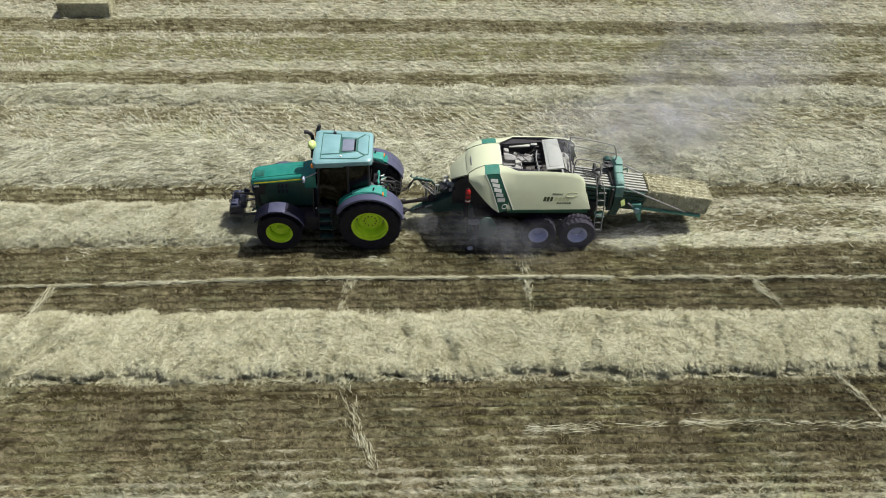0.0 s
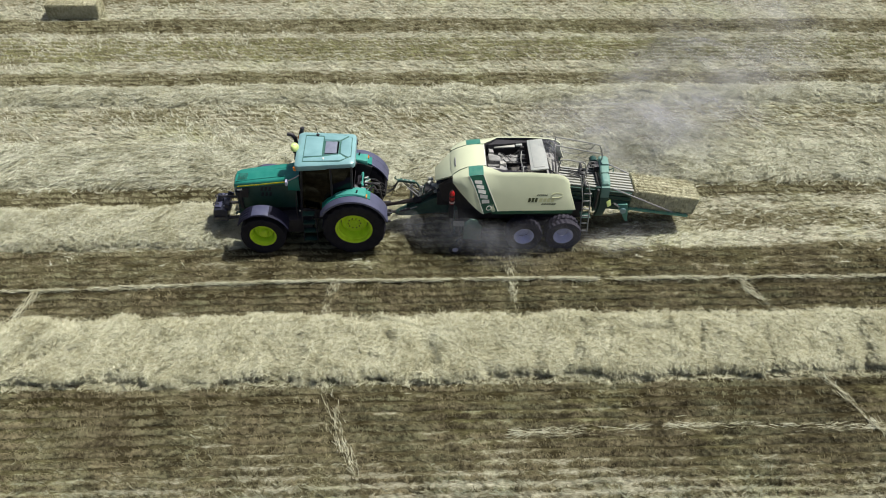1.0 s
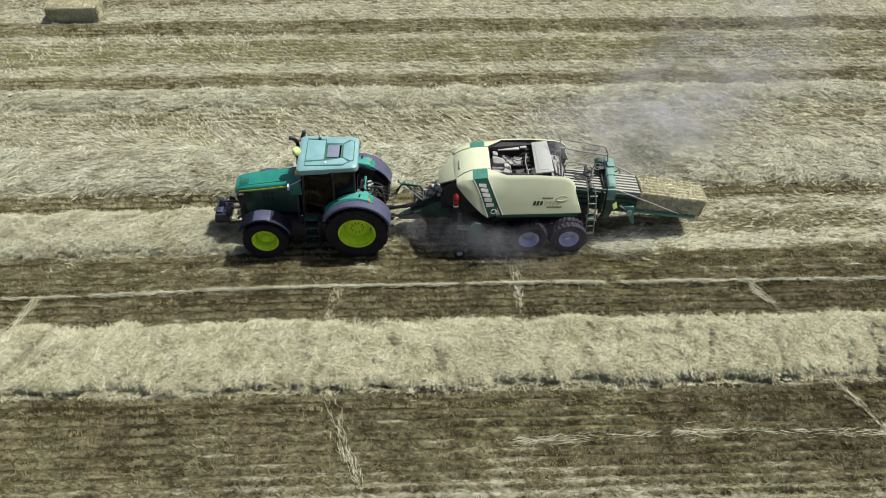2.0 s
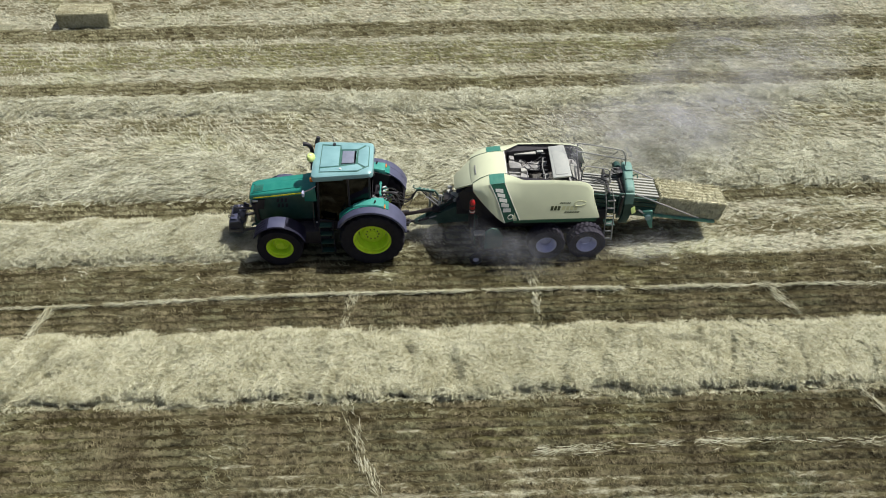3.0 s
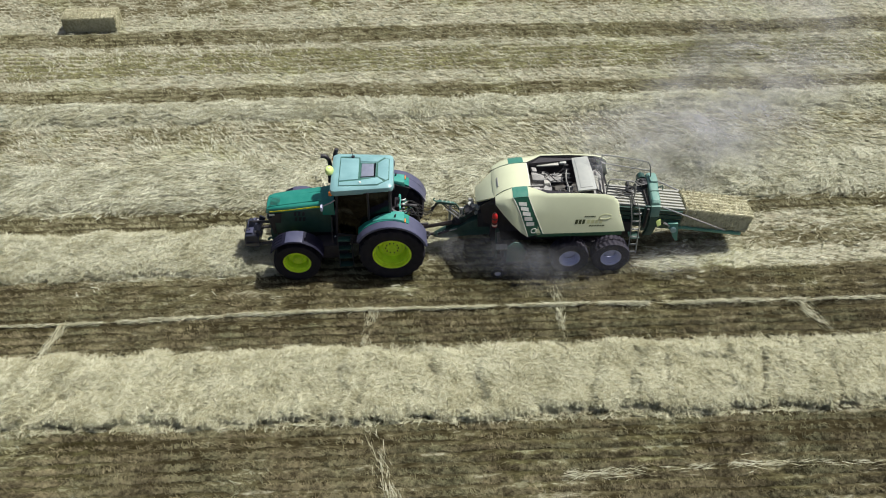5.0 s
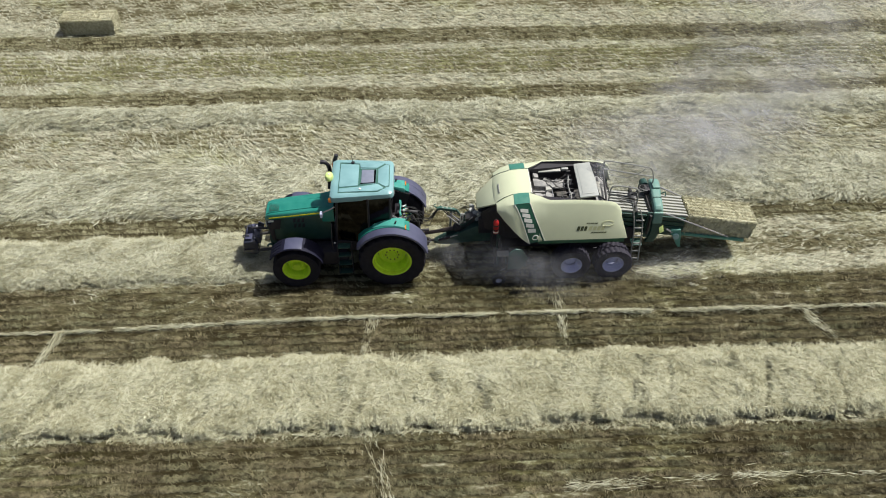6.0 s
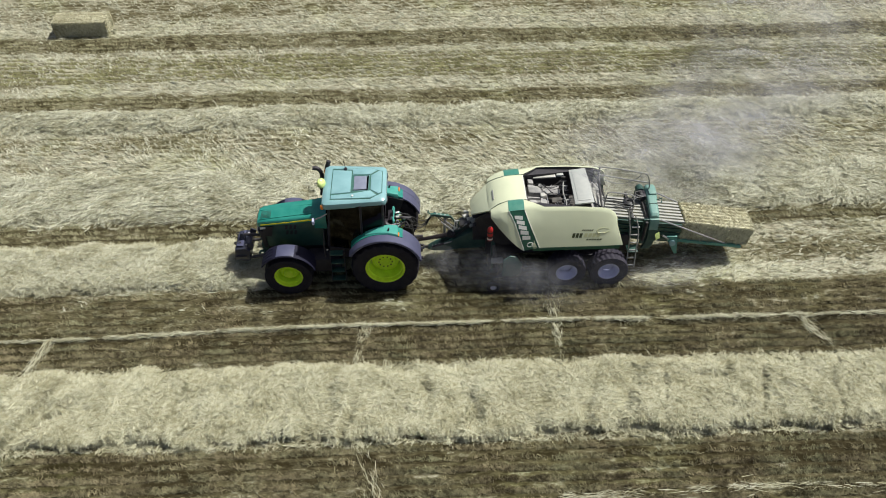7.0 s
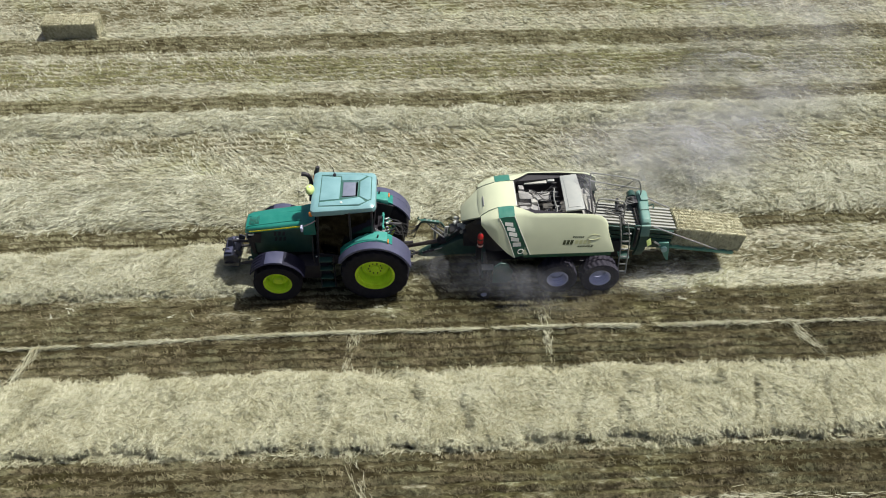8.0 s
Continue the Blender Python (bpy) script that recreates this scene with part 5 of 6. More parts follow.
HALF = 0.46
for k in range(7):
    y0 = -HALF + k * (2 * HALF) / 7 + 0.02
    y1 = y0 + 2 * HALF / 7 - 0.058
    part("chamber_slat", loft(B(), [rib_pts([(x, y0, chamber_top(x) - 0.05), (x, y1, chamber_top(x) - 0.05), (x, y1, chamber_top(x)), (x, y0, chamber_top(x))]) for x in (6.0, 7.3, 8.62)]), M_BARS, baler, "pale dusty steel slat", bevel=0.006)
for s in (-1, 1):
    for k in range(4):
        z0 = -0.70 + k * 0.17
        part("side_slat", loft(B(), [rib_pts([(x, s * HALF, chamber_top(x) + z0), (x, s * (HALF + 0.05), chamber_top(x) + z0), (x, s * (HALF + 0.05), chamber_top(x) + z0 + 0.12), (x, s * HALF, chamber_top(x) + z0 + 0.12)]) for x in (6.0, 8.55)]), M_DGREEN, baler, "green side slat in the shaded colour", bevel=0.006)
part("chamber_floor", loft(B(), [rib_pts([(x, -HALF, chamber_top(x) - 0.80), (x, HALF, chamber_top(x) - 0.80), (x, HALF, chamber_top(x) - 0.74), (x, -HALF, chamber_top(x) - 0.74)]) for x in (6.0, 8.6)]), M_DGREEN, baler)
# bale density frame: arch over the chamber
for xk in (7.02, 7.46):
    part("chamber_strap", loft(B(), [rib_pts([(xk, y, chamber_top(xk) + 0.02), (xk + 0.07, y, chamber_top(xk) + 0.02), (xk + 0.07, y, chamber_top(xk) + 0.09), (xk, y, chamber_top(xk) + 0.09)]) for y in (-0.56, 0.56)]), M_DSTEEL, baler, bevel=0.01)
    for s in (-1, 1):
        part("chamber_post", box(B(), by((xk + 0.035, s * 0.54, chamber_top(xk) - 0.36)), (0.07, 0.06, 0.8)), M_DGREEN, baler, bevel=0.01)
arch = part("press_frame", loft(B(), [rib_pts([(xa, y, z - 0.16), (xb, y, z - 0.16), (xb, y, z - 0.02), (xb - 0.07, y, z + 0.05), (xa + 0.05, y, z + 0.05), (xa, y, z)]) for y, z, xa, xb in ((0.76, 1.98, 7.64, 7.92), (0.70, 2.05, 7.62, 7.94), (0.42, 2.06, 7.60, 7.92), (0.0, 2.03, 7.57, 7.86), (-0.48, 2.02, 7.53, 7.81), (-0.57, 1.95, 7.53, 7.80))]), M_PRESS, baler, "dusty green press frame over the chamber", bevel=0.02)
for s, yc in ((-1, -0.55), (1, 0.66)):
    part("press_post", loft(B(), [rib_pts([(7.53 + dx, yc, z), (7.80 + dx, yc, z), (7.80 + dx, yc + s * w, z), (7.53 + dx, yc + s * w, z)]) for z, dx, w in ((1.92, 0, 0.09), (1.74, 0.0, 0.10), (1.54, 0.0, 0.12))]), M_PRESS, baler, "dusty green upright of the press frame", bevel=0.02)
    part("press_leg", loft(B(), [rib_pts([(7.54 + dx, yc, z), (7.79 + dx, yc, z), (7.79 + dx, yc + s * 0.11, z), (7.54 + dx, yc + s * 0.11, z)]) for z, dx in ((1.536, 0), (1.2, 0), (1.0, -0.03), (0.80, -0.10))]), M_TOW, baler, "dark lower leg", bevel=0.02)
    part("press_side", loft(B(), [rib_pts([(7.36, yc, z), (7.525, yc, z), (7.525, yc + s * w, z), (7.36, yc + s * w, z)]) for z, w in ((0.96, 0.06), (1.5, 0.07), (1.90, 0.05))]), M_TOW, baler, "dark green side plate of the press", bevel=0.015)
    part("press_cylinder", tube(B(), rib_pts([(7.44, yc + s * 0.12, 1.86), (7.42, yc + s * 0.12, 1.16)]), 0.04, 10), M_DSTEEL, baler)
    part("warning_plate", loft(B(), [rib_pts([(7.74, yc + s * 0.14, 1.40), (7.86, yc + s * 0.10, 1.47), (7.86, yc + s * 0.12, 1.47), (7.74, yc + s * 0.16, 1.40)]), rib_pts([(7.78, yc + s * 0.20, 1.24), (7.90, yc + s * 0.16, 1.29), (7.90, yc + s * 0.18, 1.29), (7.78, yc + s * 0.22, 1.24)])]), M_BEACON, baler, "folded yellow-green plate", bevel=0.004)
    # struts from the frame to the chute
    part("chute_strut", tube(B(), rib_pts([(7.86, yc + s * 0.04, 1.86), (9.95, s * 0.54, 0.82)]), 0.020, 6), M_STEEL, baler, "thin steel strut")
part("frame_hook", tube(B(), rib_pts([(7.86, 0.10, 2.02), (7.98, 0.06, 2.12), (7.98, 0.0, 2.0)]), 0.02, 6), M_TEAL, baler)
part("frame_box", box(B(), by((7.76, 0.40, 2.12)), (0.22, 0.34, 0.07)), M_PRESS, baler, "dusty block on the press frame", bevel=0.03)
part("frame_seam", box(B(), by((7.70, -0.12, 2.075)), (0.24, 0.03, 0.03)), M_DGREEN, baler, bevel=0.006)
for k in range(5):
    part("press_hose", tube(B(), curve_pts(rib_pts([(7.50, 0.45 - 0.06 * k, 2.06), (7.30 - 0.03 * k, 0.40 - 0.08 * k, 2.08), (7.10, 0.20 - 0.10 * k, 1.96), (6.6, 0.25 - 0.08 * k, 1.98)]), 5), 0.014, 5), M_RUBBER, baler, "thin hydraulic hose")
part("cable_drum", lathe(B(), [(0.0, -0.1), (0.12, -0.1), (0.12, 0.1), (0.0, 0.1)], by((7.46, 0.58, 2.02)), 16), M_TOW, baler, "dark green drum")
part("cable_coil", lathe(B(), [(0.10, -0.03), (0.16, 0.0), (0.10, 0.03), (0.06, 0.0), (0.10, -0.03)], by((7.05, 0.10, 2.0)), 16, "z"), M_RUBBER, baler, "coiled black hose", smooth=True)
part("hydraulic_unit", box(B(), by((7.50, 0.36, 1.98)), (0.16, 0.3, 0.18)), M_BLACK, baler, bevel=0.03)

# guard rails over the back
def rail(pts, r=0.019):
    part("guard_rail", tube(B(), curve_pts(rib_pts(pts), 4), r, 6), M_RAIL, baler, "thin grey guard rail")


rail([(6.15, 0.46, 2.50), (6.14, 0.44, 2.92), (6.24, 0.42, 3.02), (7.36, 0.38, 2.80), (7.54, 0.38, 2.70), (7.66, 0.42, 2.36), (7.68, 0.44, 2.10)])
rail([(6.15, 0.45, 2.72), (6.9, 0.43, 2.56), (7.64, 0.42, 2.40)])
rail([(6.10, -0.74, 2.50), (6.12, -0.70, 2.88), (6.22, -0.68, 3.02), (6.70, -0.67, 2.93), (6.86, -0.68, 2.88), (6.92, -0.72, 2.70), (6.88, -0.80, 2.1)])
rail([(6.30, 0.40, 2.56), (6.80, 0.34, 2.46), (7.20, 0.34, 2.62), (7.36, 0.36, 2.78)], 0.010)
# ladder
for dx in (0.0, 0.23):
    rail([(6.76 + dx, -0.84, 2.55 - dx), (6.87 + dx, -0.92, 2.0), (6.92 + dx, -1.0, 1.6), (6.94 + dx, -1.04, 1.1), (6.96 + dx, -1.10, 0.52)])
for k in range(6):
    t = k / 5
    part("ladder_rung", box(B(), by((7.055 + 0.02 * (1 - t), -1.09 + 0.16 * t, 0.58 + t * 1.35)), (0.23, 0.05, 0.022)), M_RAIL, baler, "grey ladder rung", bevel=0.006)
part("ladder_foot_plate", box(B(), by((7.10, -0.86, 1.02)), (0.30, 0.30, 0.04)), M_DGREEN, baler, bevel=0.01)

# bale chute at the back: frame with cross rollers
def chute_z(x):
    return 0.93 + (x - 8.6) * (0.60 - 0.93) / (10.5 - 8.6)


chute = part("chute_plate", loft(B(), [rib_pts([(x, -0.42, chute_z(x) - 0.03), (x, 0.42, chute_z(x) - 0.03), (x, 0.42, chute_z(x)), (x, -0.42, chute_z(x))]) for x in (8.55, 9.35)]), M_PLATE, baler, "worn bright chute plate", bevel=0.005)
for s in (-1, 1):
    part("chute_side", loft(B(), [rib_pts([(x, s * 0.43, chute_z(x) - 0.05), (x, s * 0.50, chute_z(x) - 0.05), (x, s * 0.50, chute_z(x) + 0.04), (x, s * 0.43, chute_z(x) + 0.04)]) for x in (8.5, 9.5, 10.5)]), M_CHUTE, baler, "green chute side rail", bevel=0.008)
    part("chute_inner_rail", loft(B(), [rib_pts([(x, s * 0.33, chute_z(x) - 0.05), (x, s * 0.37, chute_z(x) - 0.05), (x, s * 0.37, chute_z(x) + 0.01), (x, s * 0.33, chute_z(x) + 0.01)]) for x in (9.35, 10.48)]), M_CHUTE, baler)
for k in range(6):
    xr = 9.42 + k * 0.205
    part("chute_roller", tube(B(), rib_pts([(xr, -0.43, chute_z(xr)), (xr, 0.43, chute_z(xr))]), 0.045, 10), M_CHUTE, baler, "green chute roller")
part("chute_end", tube(B(), rib_pts([(10.5, -0.47, chute_z(10.5)), (10.5, 0.47, chute_z(10.5))]), 0.03), M_CHUTE, baler)
part("rear_bracket", loft(B(), [rib_pts([(xa, -0.60, z), (xb, -0.60, z), (xb, -0.52, z), (xa, -0.52, z)]) for xa, xb, z in ((8.16, 8.46, 1.20), (8.20, 8.50, 1.02), (8.32, 8.52, 0.86), (8.40, 8.54, 0.66), (8.50, 8.58, 0.50))]), M_CHUTE, baler, "green hook-shaped rear bracket", bevel=0.015)
part("bracket_roller", lathe(B(), [(0.0, -0.06), (0.09, -0.06), (0.09, 0.06), (0.0, 0.06)], by((8.34, -0.62, 0.98)), 14), M_PLATE, baler, "worn bright roller")
part("bracket_stay", tube(B(), rib_pts([(8.22, -0.58, 1.1), (8.02, -0.58, 1.24)]), 0.03, 6), M_STEEL, baler)


# drawbar, shaft and hoses between tractor and baler
part("tow_beam", loft(B(), [rib_pts([(x, -w, z - h), (x, w, z - h), (x, w * 0.9, z + h), (x, -w * 0.9, z + h)]) for x, w, z, h in
                            ((1.22, 0.07, 0.47, 0.04), (1.42, 0.14, 0.52, 0.08), (1.75, 0.19, 0.62, 0.14), (2.1, 0.24, 0.80, 0.21), (2.5, 0.31, 0.98, 0.30), (3.1, 0.36, 1.08, 0.34))]), M_TOW, baler, "dark green tow beam", bevel=0.02)
part("tow_eye", lathe(B(), [(0.045, -0.03), (0.10, -0.03), (0.11, 0.0), (0.10, 0.03), (0.045, 0.03), (0.045, -0.03)], by((1.04, 0, 0.49)), 18, "z"), M_DSTEEL, baler, "worn steel tow eye", smooth=True)
part("tow_neck", tube(B(), rib_pts([(1.12, 0, 0.49), (1.30, 0, 0.48)]), [0.04, 0.055], 10), M_DSTEEL, baler, smooth=True)
for k in range(3):
    part("neck_bolt", tube(B(), rib_pts([(1.36 + 0.10 * k, -0.10, 0.60 + 0.03 * k), (1.36 + 0.10 * k, -0.10, 0.64 + 0.03 * k)]), 0.02, 6), M_STEEL, baler)
# light along the beam's edge, made as a thin strip of brighter green
part("tow_lit_edge", loft(B(), [rib_pts([(x, -0.17, z), (x, -0.13, z), (x, -0.13, z + 0.05), (x, -0.17, z + 0.05)]) for x, z in ((1.30, 0.54), (1.62, 0.68), (1.95, 0.90))]), M_TEAL, baler, "strip in lighter green for the lit edge of the beam", bevel=0.006)
part("steer_cylinder", tube(B(), rib_pts([(1.36, -0.20, 0.66), (1.70, -0.22, 0.80)]), 0.035, 10), M_BLACK, baler, "black steering cylinder", smooth=True)
part("steer_rod", tube(B(), rib_pts([(1.70, -0.22, 0.80), (1.92, -0.23, 0.89)]), 0.017, 8), M_STEEL, baler, "bright cylinder rod")
part("beam_rib", loft(B(), [rib_pts([(x, -0.03, z), (x, 0.03, z), (x, 0.03, z + 0.12), (x, -0.03, z + 0.12)]) for x, z in ((1.60, 0.70), (2.05, 0.98), (2.45, 1.24))]), M_TOW, baler, bevel=0.01)
shaft = part("drive_shaft", tube(B(), [(0.55, 0.02, 0.80), (0.72, 0.03, 0.82), (1.02, 0.05, 0.86), (1.45, 0.06, 0.93), (1.46, 0.06, 0.93), (1.86, 0.08, 1.01)], [0.08, 0.075, 0.055, 0.055, 0.066, 0.066], 14), M_SHAFT, baler, "brown-black drive shaft guard", smooth=True)
part("shaft_bell", tube(B(), [(1.80, 0.08, 1.0), (1.86, 0.08, 1.01), (2.02, 0.10, 1.05)], [0.075, 0.125, 0.14], 16), M_BLACK, shaft, "black shaft bell", smooth=True)
part("shaft_chain", tube(B(), curve_pts([(0.80, 0.0, 0.80), (0.95, -0.05, 0.62), (1.14, -0.02, 0.56)], 5), 0.008, 5), M_STEEL, shaft)
part("drive_box", box(B(), by((2.78, -0.05, 1.34)), (0.5, 0.66, 0.55)), M_BLACK, baler, bevel=0.03)
part("parking_jack", tube(B(), rib_pts([(1.72, 0.42, 0.52), (1.76, 0.42, 1.28)]), 0.045, 10), M_STEEL, baler, "grey parking jack")
arm = part("hose_arm", loft(B(), [rib_pts([(x, -0.05, z), (x, 0.03, z), (x, 0.03, z + 0.03), (x, -0.05, z + 0.03)]) for x, z in ((1.32, 1.76), (1.42, 1.79), (1.86, 1.70))]), M_TEAL, baler, "green plate arm carrying the hoses", bevel=0.008)
part("arm_lip", loft(B(), [rib_pts([(x, -0.075, z - 0.03), (x, -0.053, z - 0.03), (x, -0.053, z + 0.045), (x, -0.075, z + 0.045)]) for x, z in ((1.32, 1.76), (1.42, 1.79), (1.86, 1.70))]), M_TOW, arm)
for xk, zk in ((1.50, 1.806), (1.62, 1.781), (1.74, 1.757)):
    part("arm_hole", lathe(B(), [(0.0, 0.004), (0.020, 0.004), (0.024, 0.0)], by((xk, -0.01, zk)), 10, "z"), M_SLAT, arm, "pale worn hole")
part("arm_post", loft(B(), [rib_pts([(x - 0.03, -0.03, z), (x + 0.03, -0.03, z), (x + 0.03, 0.02, z), (x - 0.03, 0.02, z)]) for x, z in ((1.88, 1.70), (2.10, 1.36), (2.30, 1.12))]), M_TOW, baler, bevel=0.006)
part("arm_hook", tube(B(), curve_pts(rib_pts([(1.34, 0.0, 1.78), (1.24, 0.0, 1.86), (1.28, 0.0, 1.92)]), 4), 0.018, 6), M_TEAL, baler)
for y_, x0 in ((-0.14, 1.62), (-0.06, 1.70)):
    part("arm_stay", tube(B(), rib_pts([(x0, y_, 1.60), (x0 + 0.36, y_ - 0.02, 1.24)]), 0.020, 6), M_STEEL, baler, "pale diagonal stay")
plate = part("slotted_bracket", loft(B(), [rib_pts([(2.0, -0.16, z), (2.09, -0.16, z), (2.09, -0.14, z), (2.0, -0.14, z)]) for z in (1.36, 1.66)]), M_WHITE, baler, "white bracket with a slot", bevel=0.006)
part("bracket_slot", box(B(), by((2.045, -0.163, 1.50)), (0.035, 0.008, 0.17)), M_BLACK, plate)
part("cross_link", tube(B(), rib_pts([(2.12, -0.20, 1.36), (2.36, -0.24, 1.60)]), 0.022, 6), M_STEEL, baler, "pale link bar")
part("hose_manifold", loft(B(), [rib_pts([(x, -0.24, z), (x, 0.10, z), (x, 0.10, z + 0.12), (x, -0.24, z + 0.12)]) for x, z in ((2.16, 1.40), (2.44, 1.52))]), M_DSTEEL, baler, "dark hose manifold", bevel=0.02)
for k in range(3):
    part("link_bracket", loft(B(), [rib_pts([(x, -0.10 + 0.08 * k, z), (x + 0.05, -0.10 + 0.08 * k, z), (x + 0.05, -0.06 + 0.08 * k, z), (x, -0.06 + 0.08 * k, z)]) for x, z in ((1.98 + 0.05 * k, 1.22), (2.0 + 0.05 * k, 1.36), (2.03 + 0.06 * k, 1.52))]), (M_WHITE, M_STEEL, M_TEAL)[k], baler, "pale bracket", bevel=0.008)
for (x, y, z), a, ln, rad in (((2.34, 0.06, 1.62), 0.5, 0.16, 0.055), ((2.46, -0.06, 1.60), 0.2, 0.18, 0.065), ((2.56, -0.16, 1.62), 0.9, 0.14, 0.05), ((2.36, 0.16, 1.68), -0.4, 0.13, 0.045), ((2.50, -0.20, 1.48), 0.6, 0.13, 0.045)):
    d = Vector((math.cos(a) * ln, math.sin(a) * ln * 0.5, 0.03))
    part("valve", tube(B(), [by((x - d.x * 0.5, y - d.y, z)), by((x, y, z + 0.015)), by((x + d.x * 0.3, y + d.y * 0.6, z + 0.02)), by((x + d.x * 0.5, y + d.y, z + 0.03))], [rad * 1.1, rad * 1.1, rad * 0.8, rad * 0.65], 12), M_FLAP, baler, "grey hydraulic valve", smooth=True)
for k in range(8):
    y0 = -0.30 + 0.085 * k + clutter.uniform(-0.04, 0.04)
    sag = clutter.uniform(1.18, 1.46)
    z0 = 1.64 + clutter.uniform(0.0, 0.2)
    part("hose", tube(B(), curve_pts([(0.45, y0, z0), (0.68 + clutter.uniform(-0.05, 0.1), y0 * 0.9 + clutter.uniform(-0.05, 0.08), z0 - clutter.uniform(0.0, 0.12)), (1.02 + clutter.uniform(-0.06, 0.06), 0.08 + y0 * 0.5, sag), (1.22, 0.14 + y0 * 0.3, 1.50), (1.36, 0.10 + y0 * 0.1, 1.78)], 6), 0.009, 6), (M_RUBBER, M_DSTEEL, M_RUBBER)[k % 3], baler, "thin hydraulic hose")
for k in range(7):
    part("hose", tube(B(), curve_pts(rib_pts([(1.42, -0.02 + 0.02 * k, 1.78), (1.70, -0.08 + 0.04 * k, 1.52 - 0.04 * (k % 3)), (2.0 + 0.03 * k, -0.14 + 0.06 * k, 1.02 + 0.07 * (k % 4)), (2.34, -0.10 + 0.05 * k, 1.26), (2.56, -0.18 + 0.06 * k, 1.48)]), 6), 0.013, 6), (M_RUBBER, M_RUBBER, M_DSTEEL)[k % 3], baler, "thin hydraulic hose")

# fire extinguisher on the front shield
ext = part("fire_extinguisher", lathe(B(), [(0.0, -0.24), (0.072, -0.24), (0.081, -0.21), (0.081, 0.15), (0.056, 0.21), (0.03, 0.235), (0.0, 0.235)], by((2.96, -1.0, 1.91)), 16, "z"), M_RED, baler, "red fire extinguisher", smooth=True)
part("extinguisher_label", lathe(B(), [(0.0825, -0.20), (0.0825, -0.15)], by((2.96, -1.0, 1.91)), 16, "z"), M_WHITE, ext)
for zc in (-0.10, 0.06):
    part("extinguisher_strap", lathe(B(), [(0.0815, zc - 0.026), (0.086, zc), (0.0815, zc + 0.026)], by((2.96, -1.0, 1.91)), 16, "z"), M_BLACK, ext, "black holding strap")
part("extinguisher_valve", tube(B(), rib_pts([(2.96, -1.0, 2.12), (2.96, -1.0, 2.17)]), 0.025), M_BLACK, ext)

# pick-up under the front, with side shield and gauge wheels
for s in (-1, 1):
    part("pickup_shield", slab(B(), rib_pts([(3.32, s * 1.36, 0.52), (3.33, s * 1.36, 1.16), (3.52, s * 1.36, 1.33), (3.70, s * 1.36, 1.30), (3.88, s * 1.36, 0.98), (3.84, s * 1.36, 0.62), (3.7, s * 1.36, 0.52)]), (0, -s * 0.05, 0)), M_TEAL, baler, "green pick-up side shield", bevel=0.015)
    g = part("gauge_wheel", lathe(B(), [(0.0, s * 0.04), (0.09, s * 0.04), (0.10, s * 0.02), (0.10, -s * 0.05), (0.0, -s * 0.05)], by((3.08, s * 1.44, 0.19)), 20), M_RIMGREY, baler, "small gauge wheel", smooth=True)
    part("tyre", lathe(B(), [(0.10, s * 0.06), (0.16, s * 0.07), (0.19, s * 0.04), (0.19, -s * 0.05), (0.16, -s * 0.08), (0.10, -s * 0.07)], by((3.08, s * 1.44, 0.19)), 24), M_TYRE, g, smooth=True)
    part("gauge_arm", tube(B(), rib_pts([(3.08, s * 1.36, 0.20), (3.12, s * 1.34, 0.45), (3.4, s * 1.30, 0.62)]), 0.03), M_DSTEEL, baler)
part("pickup_drum", lathe(B(), [(0.0, -1.1), (0.24, -1.1), (0.24, 1.1), (0.0, 1.1)], by((3.45, 0, 0.42)), 20), M_DSTEEL, baler, smooth=True)
part("crop_roller", lathe(B(), [(0.0, -1.08), (0.12, -1.08), (0.12, 1.08), (0.0, 1.08)], by((3.08, 0, 0.50)), 16), M_DSTEEL, baler, "crop press roller", smooth=True)
part("crop_guard", box(B(), by((3.12, 0, 1.06)), (0.10, 2.2, 0.06), Matrix.Rotation(0.1, 4, "Y")), M_DSTEEL, baler, "dark crop guard bar", bevel=0.01)
part("pickup_shelf", box(B(), by((3.18, -1.20, 1.02)), (0.34, 0.22, 0.035)), M_RAIL, baler, "grey shelf over the pick-up", bevel=0.008)
for xk in (3.04, 3.30):
    part("shelf_post", box(B(), by((xk, -1.14, 0.78)), (0.04, 0.05, 0.48)), M_TOW, baler, bevel=0.006)
part("front_post", box(B(), by((3.1, -0.60, 0.95)), (0.10, 0.08, 0.6)), M_TOW, baler, bevel=0.01)


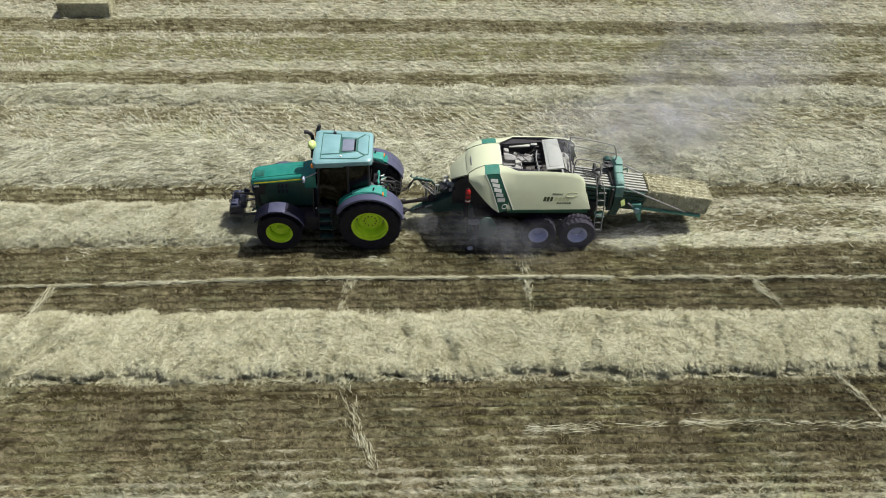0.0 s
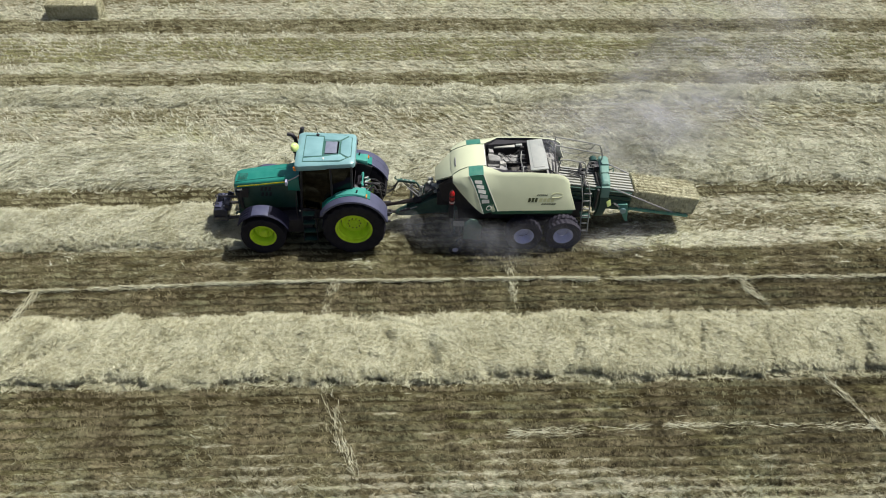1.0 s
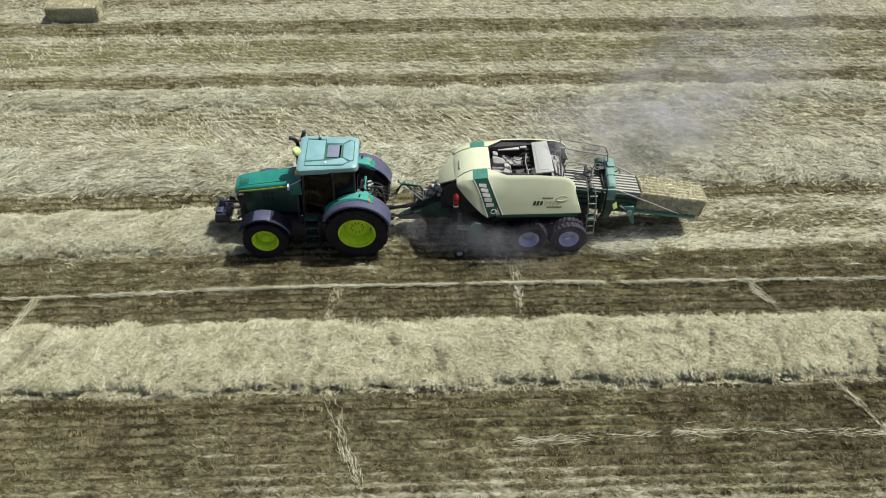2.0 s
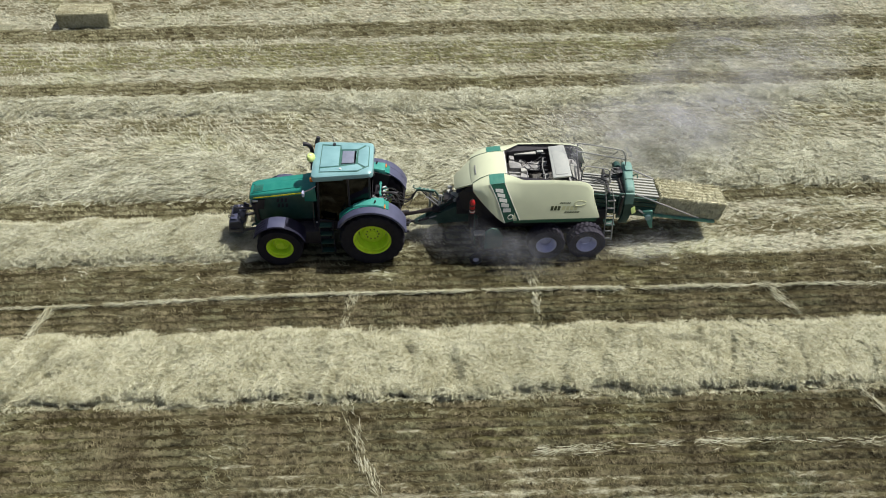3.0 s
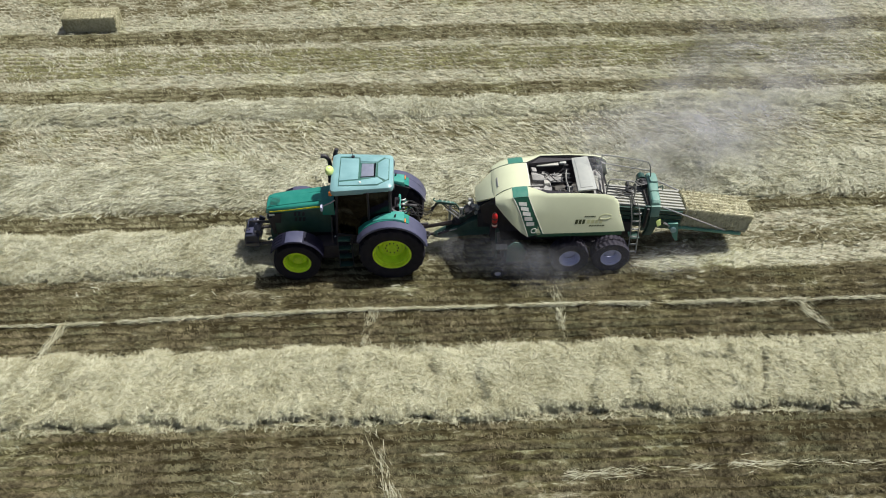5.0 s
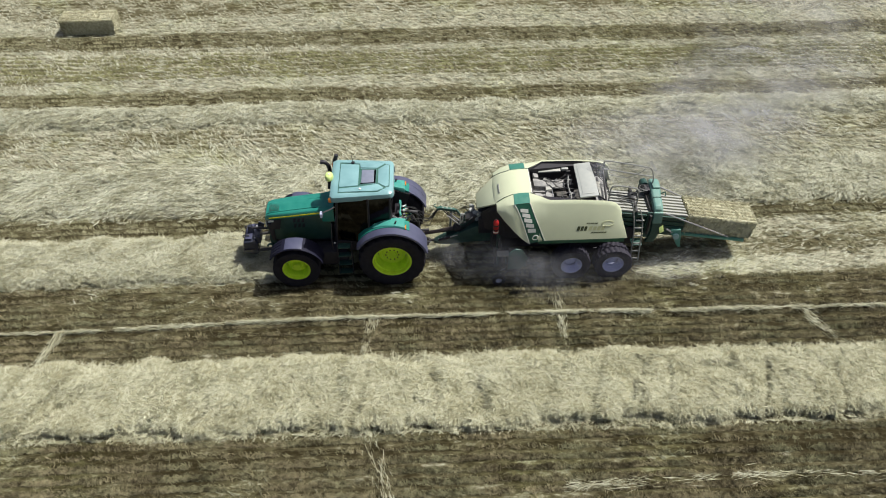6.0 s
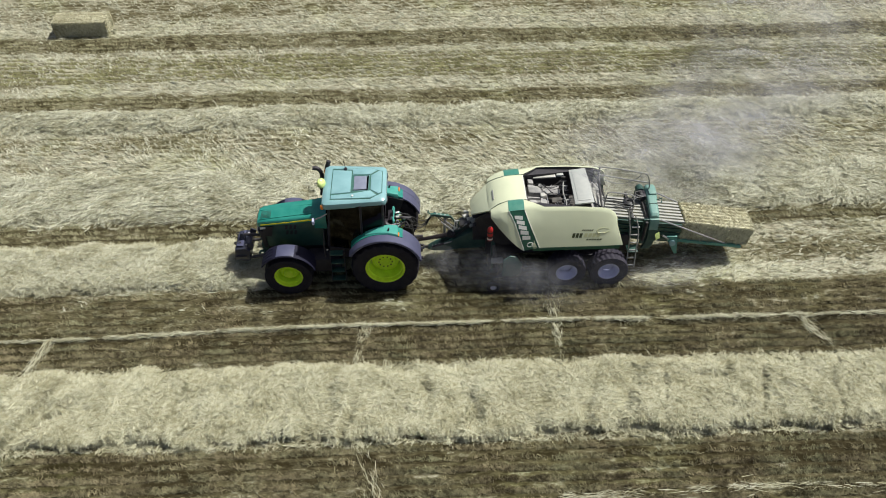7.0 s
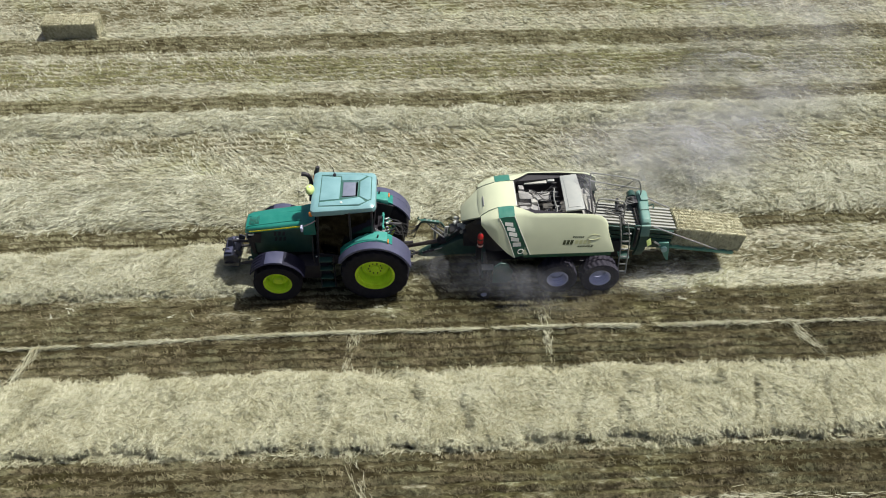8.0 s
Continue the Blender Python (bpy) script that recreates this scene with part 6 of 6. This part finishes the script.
# ---- straw bales ----
def bale(name, m, size, label, seed, stems_n=6000):
    """A pressed square bale: flakes along its length, six strings pulled in, loose ends all over."""
    L, W, H = size
    r = np.random.default_rng(seed)
    bm = B()
    nx, ny, nz = 34, 48, 10
    bmesh.ops.create_cube(bm, size=1)
    for ax, cuts in ((0, nx), (1, ny), (2, nz)):
        es = [e for e in bm.edges if abs((e.verts[0].co - e.verts[1].co)[ax]) > 0.9]
        bmesh.ops.subdivide_edges(bm, edges=es, cuts=cuts, use_grid_fill=True)
    for v in bm.verts:
        p = v.co.copy()
        u = Vector((p.x * L, p.y * W, p.z * H))
        groove = max(math.exp(-((p.y - q) / 0.035) ** 2) for q in (-0.38, -0.23, -0.08, 0.08, 0.23, 0.38))
        flake = 0.006 * math.sin(u.x * 40 + 2 * math.sin(u.y * 5))
        n3 = noise.noise(Vector((u.x * 3, u.y * 9, u.z * 9))) * 0.03 + noise.noise(u * 14) * 0.03 + noise.noise(u * 26) * 0.016
        k = 1 + n3 + flake * 0.6
        edge = 1 - 0.05 * (abs(p.y) * 2) ** 8 * (abs(p.z) * 2) ** 8
        v.co = Vector((u.x + n3 * 0.5, u.y * k * edge, u.z * (k - groove * 0.24) * edge))
    ob = part(name, bm, M_BALE, smooth=True)
    ob.matrix_world = m
    tagged(ob, label, "straw bale", "straw bales")
    # loose straw ends on the skin
    n = stems_n
    face = r.integers(0, 6, n)
    p = r.uniform(-0.5, 0.5, (n, 3))
    ax = face // 2
    p[np.arange(n), ax] = np.where(face % 2, 0.5, -0.5) * 1.01
    p = p * np.array([L, W, H])
    d = r.normal(0, 1, (n, 3)) * np.array([0.5, 1, 1])
    d[np.arange(n), ax] *= 0.12
    d /= np.linalg.norm(d, axis=1)[:, None]
    s_ = np.cross(d, r.normal(0, 1, (n, 3)))
    s_ /= np.linalg.norm(s_, axis=1)[:, None] / 0.007
    h = d * r.uniform(0.03, 0.085, n)[:, None]
    co = np.stack([p - h - s_, p - h + s_, p + h + s_ * 0.6, p + h - s_ * 0.6], 1).reshape(-1, 3)
    q = np.arange(4 * n).reshape(-1, 4)
    ends = new("loose_straw", quads("loose_straw", co, q, M_BALE))
    ends.parent = ob
    tagged(ends, "loose straw ends", kind="stuff")
    for yk in (-0.38, -0.23, -0.08, 0.08, 0.23, 0.38):
        part("twine", tube(B(), [(-L / 2 - 0.01, yk * W, -H * 0.46), (-L / 2 - 0.01, yk * W, H * 0.465), (L / 2 + 0.01, yk * W, H * 0.465), (L / 2 + 0.01, yk * W, -H * 0.46)], 0.006, 4), M_TWINE, ob)
    return ob


slope = math.atan2(0.60 - 0.93, 1.9)
bale("straw_bale", Matrix.Translation((9.66, BY, 1.125)) @ Matrix.Rotation(-slope, 4, "Y"), (2.1, 0.90, 0.66), "pressed square straw bale sliding out on the chute", 3)
part("chamber_bale_end", box(B(), by((7.6, 0, 1.40)), (2.0, 0.86, 0.62), Matrix.Rotation(0.149, 4, "Y")), M_BALE, baler, "pressed straw inside the chamber", bevel=0.03)
bale("straw_bale", Matrix.Translation((-13.2, 14.35, 0.36)) @ Matrix.Rotation(0.02, 4, "Z"), (2.2, 0.90, 0.70), "square straw bale lying on the far stubble", 5)


# ---- dust in the air behind the pick-up and the press ----
def dust(name, banks, label, seed):
    """Drifting dust: billowing layers one over another, thinning out towards their rims."""
    cos, qs, dens, base = [], [], [], 0
    for j, ((cx, cy, cz), (ax, ay), rise, tilt, veil) in enumerate(banks):
        n = 46
        u, v = np.meshgrid(np.linspace(-1, 1, n), np.linspace(-1, 1, n), indexing="ij")
        x, y = cx + u * ax, cy + v * ay
        f = 2.2 / ax
        z = cz + tilt * v * ay + rise * (1 - u * u - v * v) + 0.5 * ay * (fbm(x * f + j * 3.7, y * f, seed + j) - 0.5)
        wisp = np.clip((fbm(x * f * 1.6 + 9 + j, y * f * 2.0, seed + 40 + j) - 0.18) * 2.0, 0, 1.1)
        d = veil * wisp * np.clip(1 - (u * u + v * v), 0, 1) ** 1.3
        i = np.arange(n * n).reshape(n, n) + base
        qs.append(np.stack([i[:-1, :-1], i[1:, :-1], i[1:, 1:], i[:-1, 1:]], -1).reshape(-1, 4))
        cos.append(np.stack([x, y, np.maximum(z, 0.1)], -1).reshape(-1, 3))
        dens.append(d.ravel())
        base += n * n
    me = quads(name, np.concatenate(cos), np.concatenate(qs), M_DUST)
    a = me.attributes.new("thickness", "FLOAT", "POINT")
    a.data.foreach_set("value", np.concatenate(dens).astype(np.float32))
    me.shade_smooth()
    return tagged(new(name, me), label, "dust", "dust clouds", "stuff")


dust("dust_cloud", [((8.8, 3.3, 0.7), (4.2, 2.4), 0.5, 0.2, 0.44), ((9.6, 3.9, 1.3), (4.6, 2.6), 0.4, -0.2, 0.38), ((11.8, 5.2, 0.9), (4.4, 2.6), 0.5, 0.2, 0.36), ((12.6, 6.4, 1.6), (4.6, 3.0), 0.4, -0.1, 0.32)],
     "thin pale dust drifting away from the baler", 17)
dust("dust_cloud", [((15.2, 10.2, 1.0), (4.4, 3.6), 0.6, 0.2, 0.28), ((16.0, 11.5, 2.0), (4.6, 3.8), 0.5, 0.0, 0.28)], "thin grey dust hanging over the far stubble", 27)
dust("dust_cloud", [((4.0, -1.62, 0.80), (1.2, 0.34), 0.15, 1.6, 0.24), ((4.15, -1.75, 0.80), (1.0, 0.34), 0.15, 1.6, 0.24), ((3.3, -1.62, 0.95), (1.0, 0.32), 0.15, 1.9, 0.18),
                    ((2.9, -1.60, 1.25), (1.0, 0.32), 0.1, 2.0, 0.15), ((5.5, -1.68, 0.90), (2.2, 0.32), 0.15, 1.6, 0.16), ((4.8, -1.95, 0.40), (1.7, 0.45), 0.15, 0.5, 0.14),
                    ((2.2, -0.7, 0.55), (1.5, 0.9), 0.2, 0.3, 0.16)], "grey dust blowing out under the pick-up", 19)
dust("dust_cloud", [((8.4, -1.1, 0.25), (1.8, 0.7), 0.1, 0.1, 0.20), ((9.0, -0.3, 0.35), (1.9, 0.8), 0.1, 0.0, 0.10)], "thin brown dust under the chute", 29)
dust("dust_cloud", [((6.1, 0.30, 2.85), (0.6, 0.6), 0.1, 0.2, 0.34)], "faint dust rising from the open well", 23)
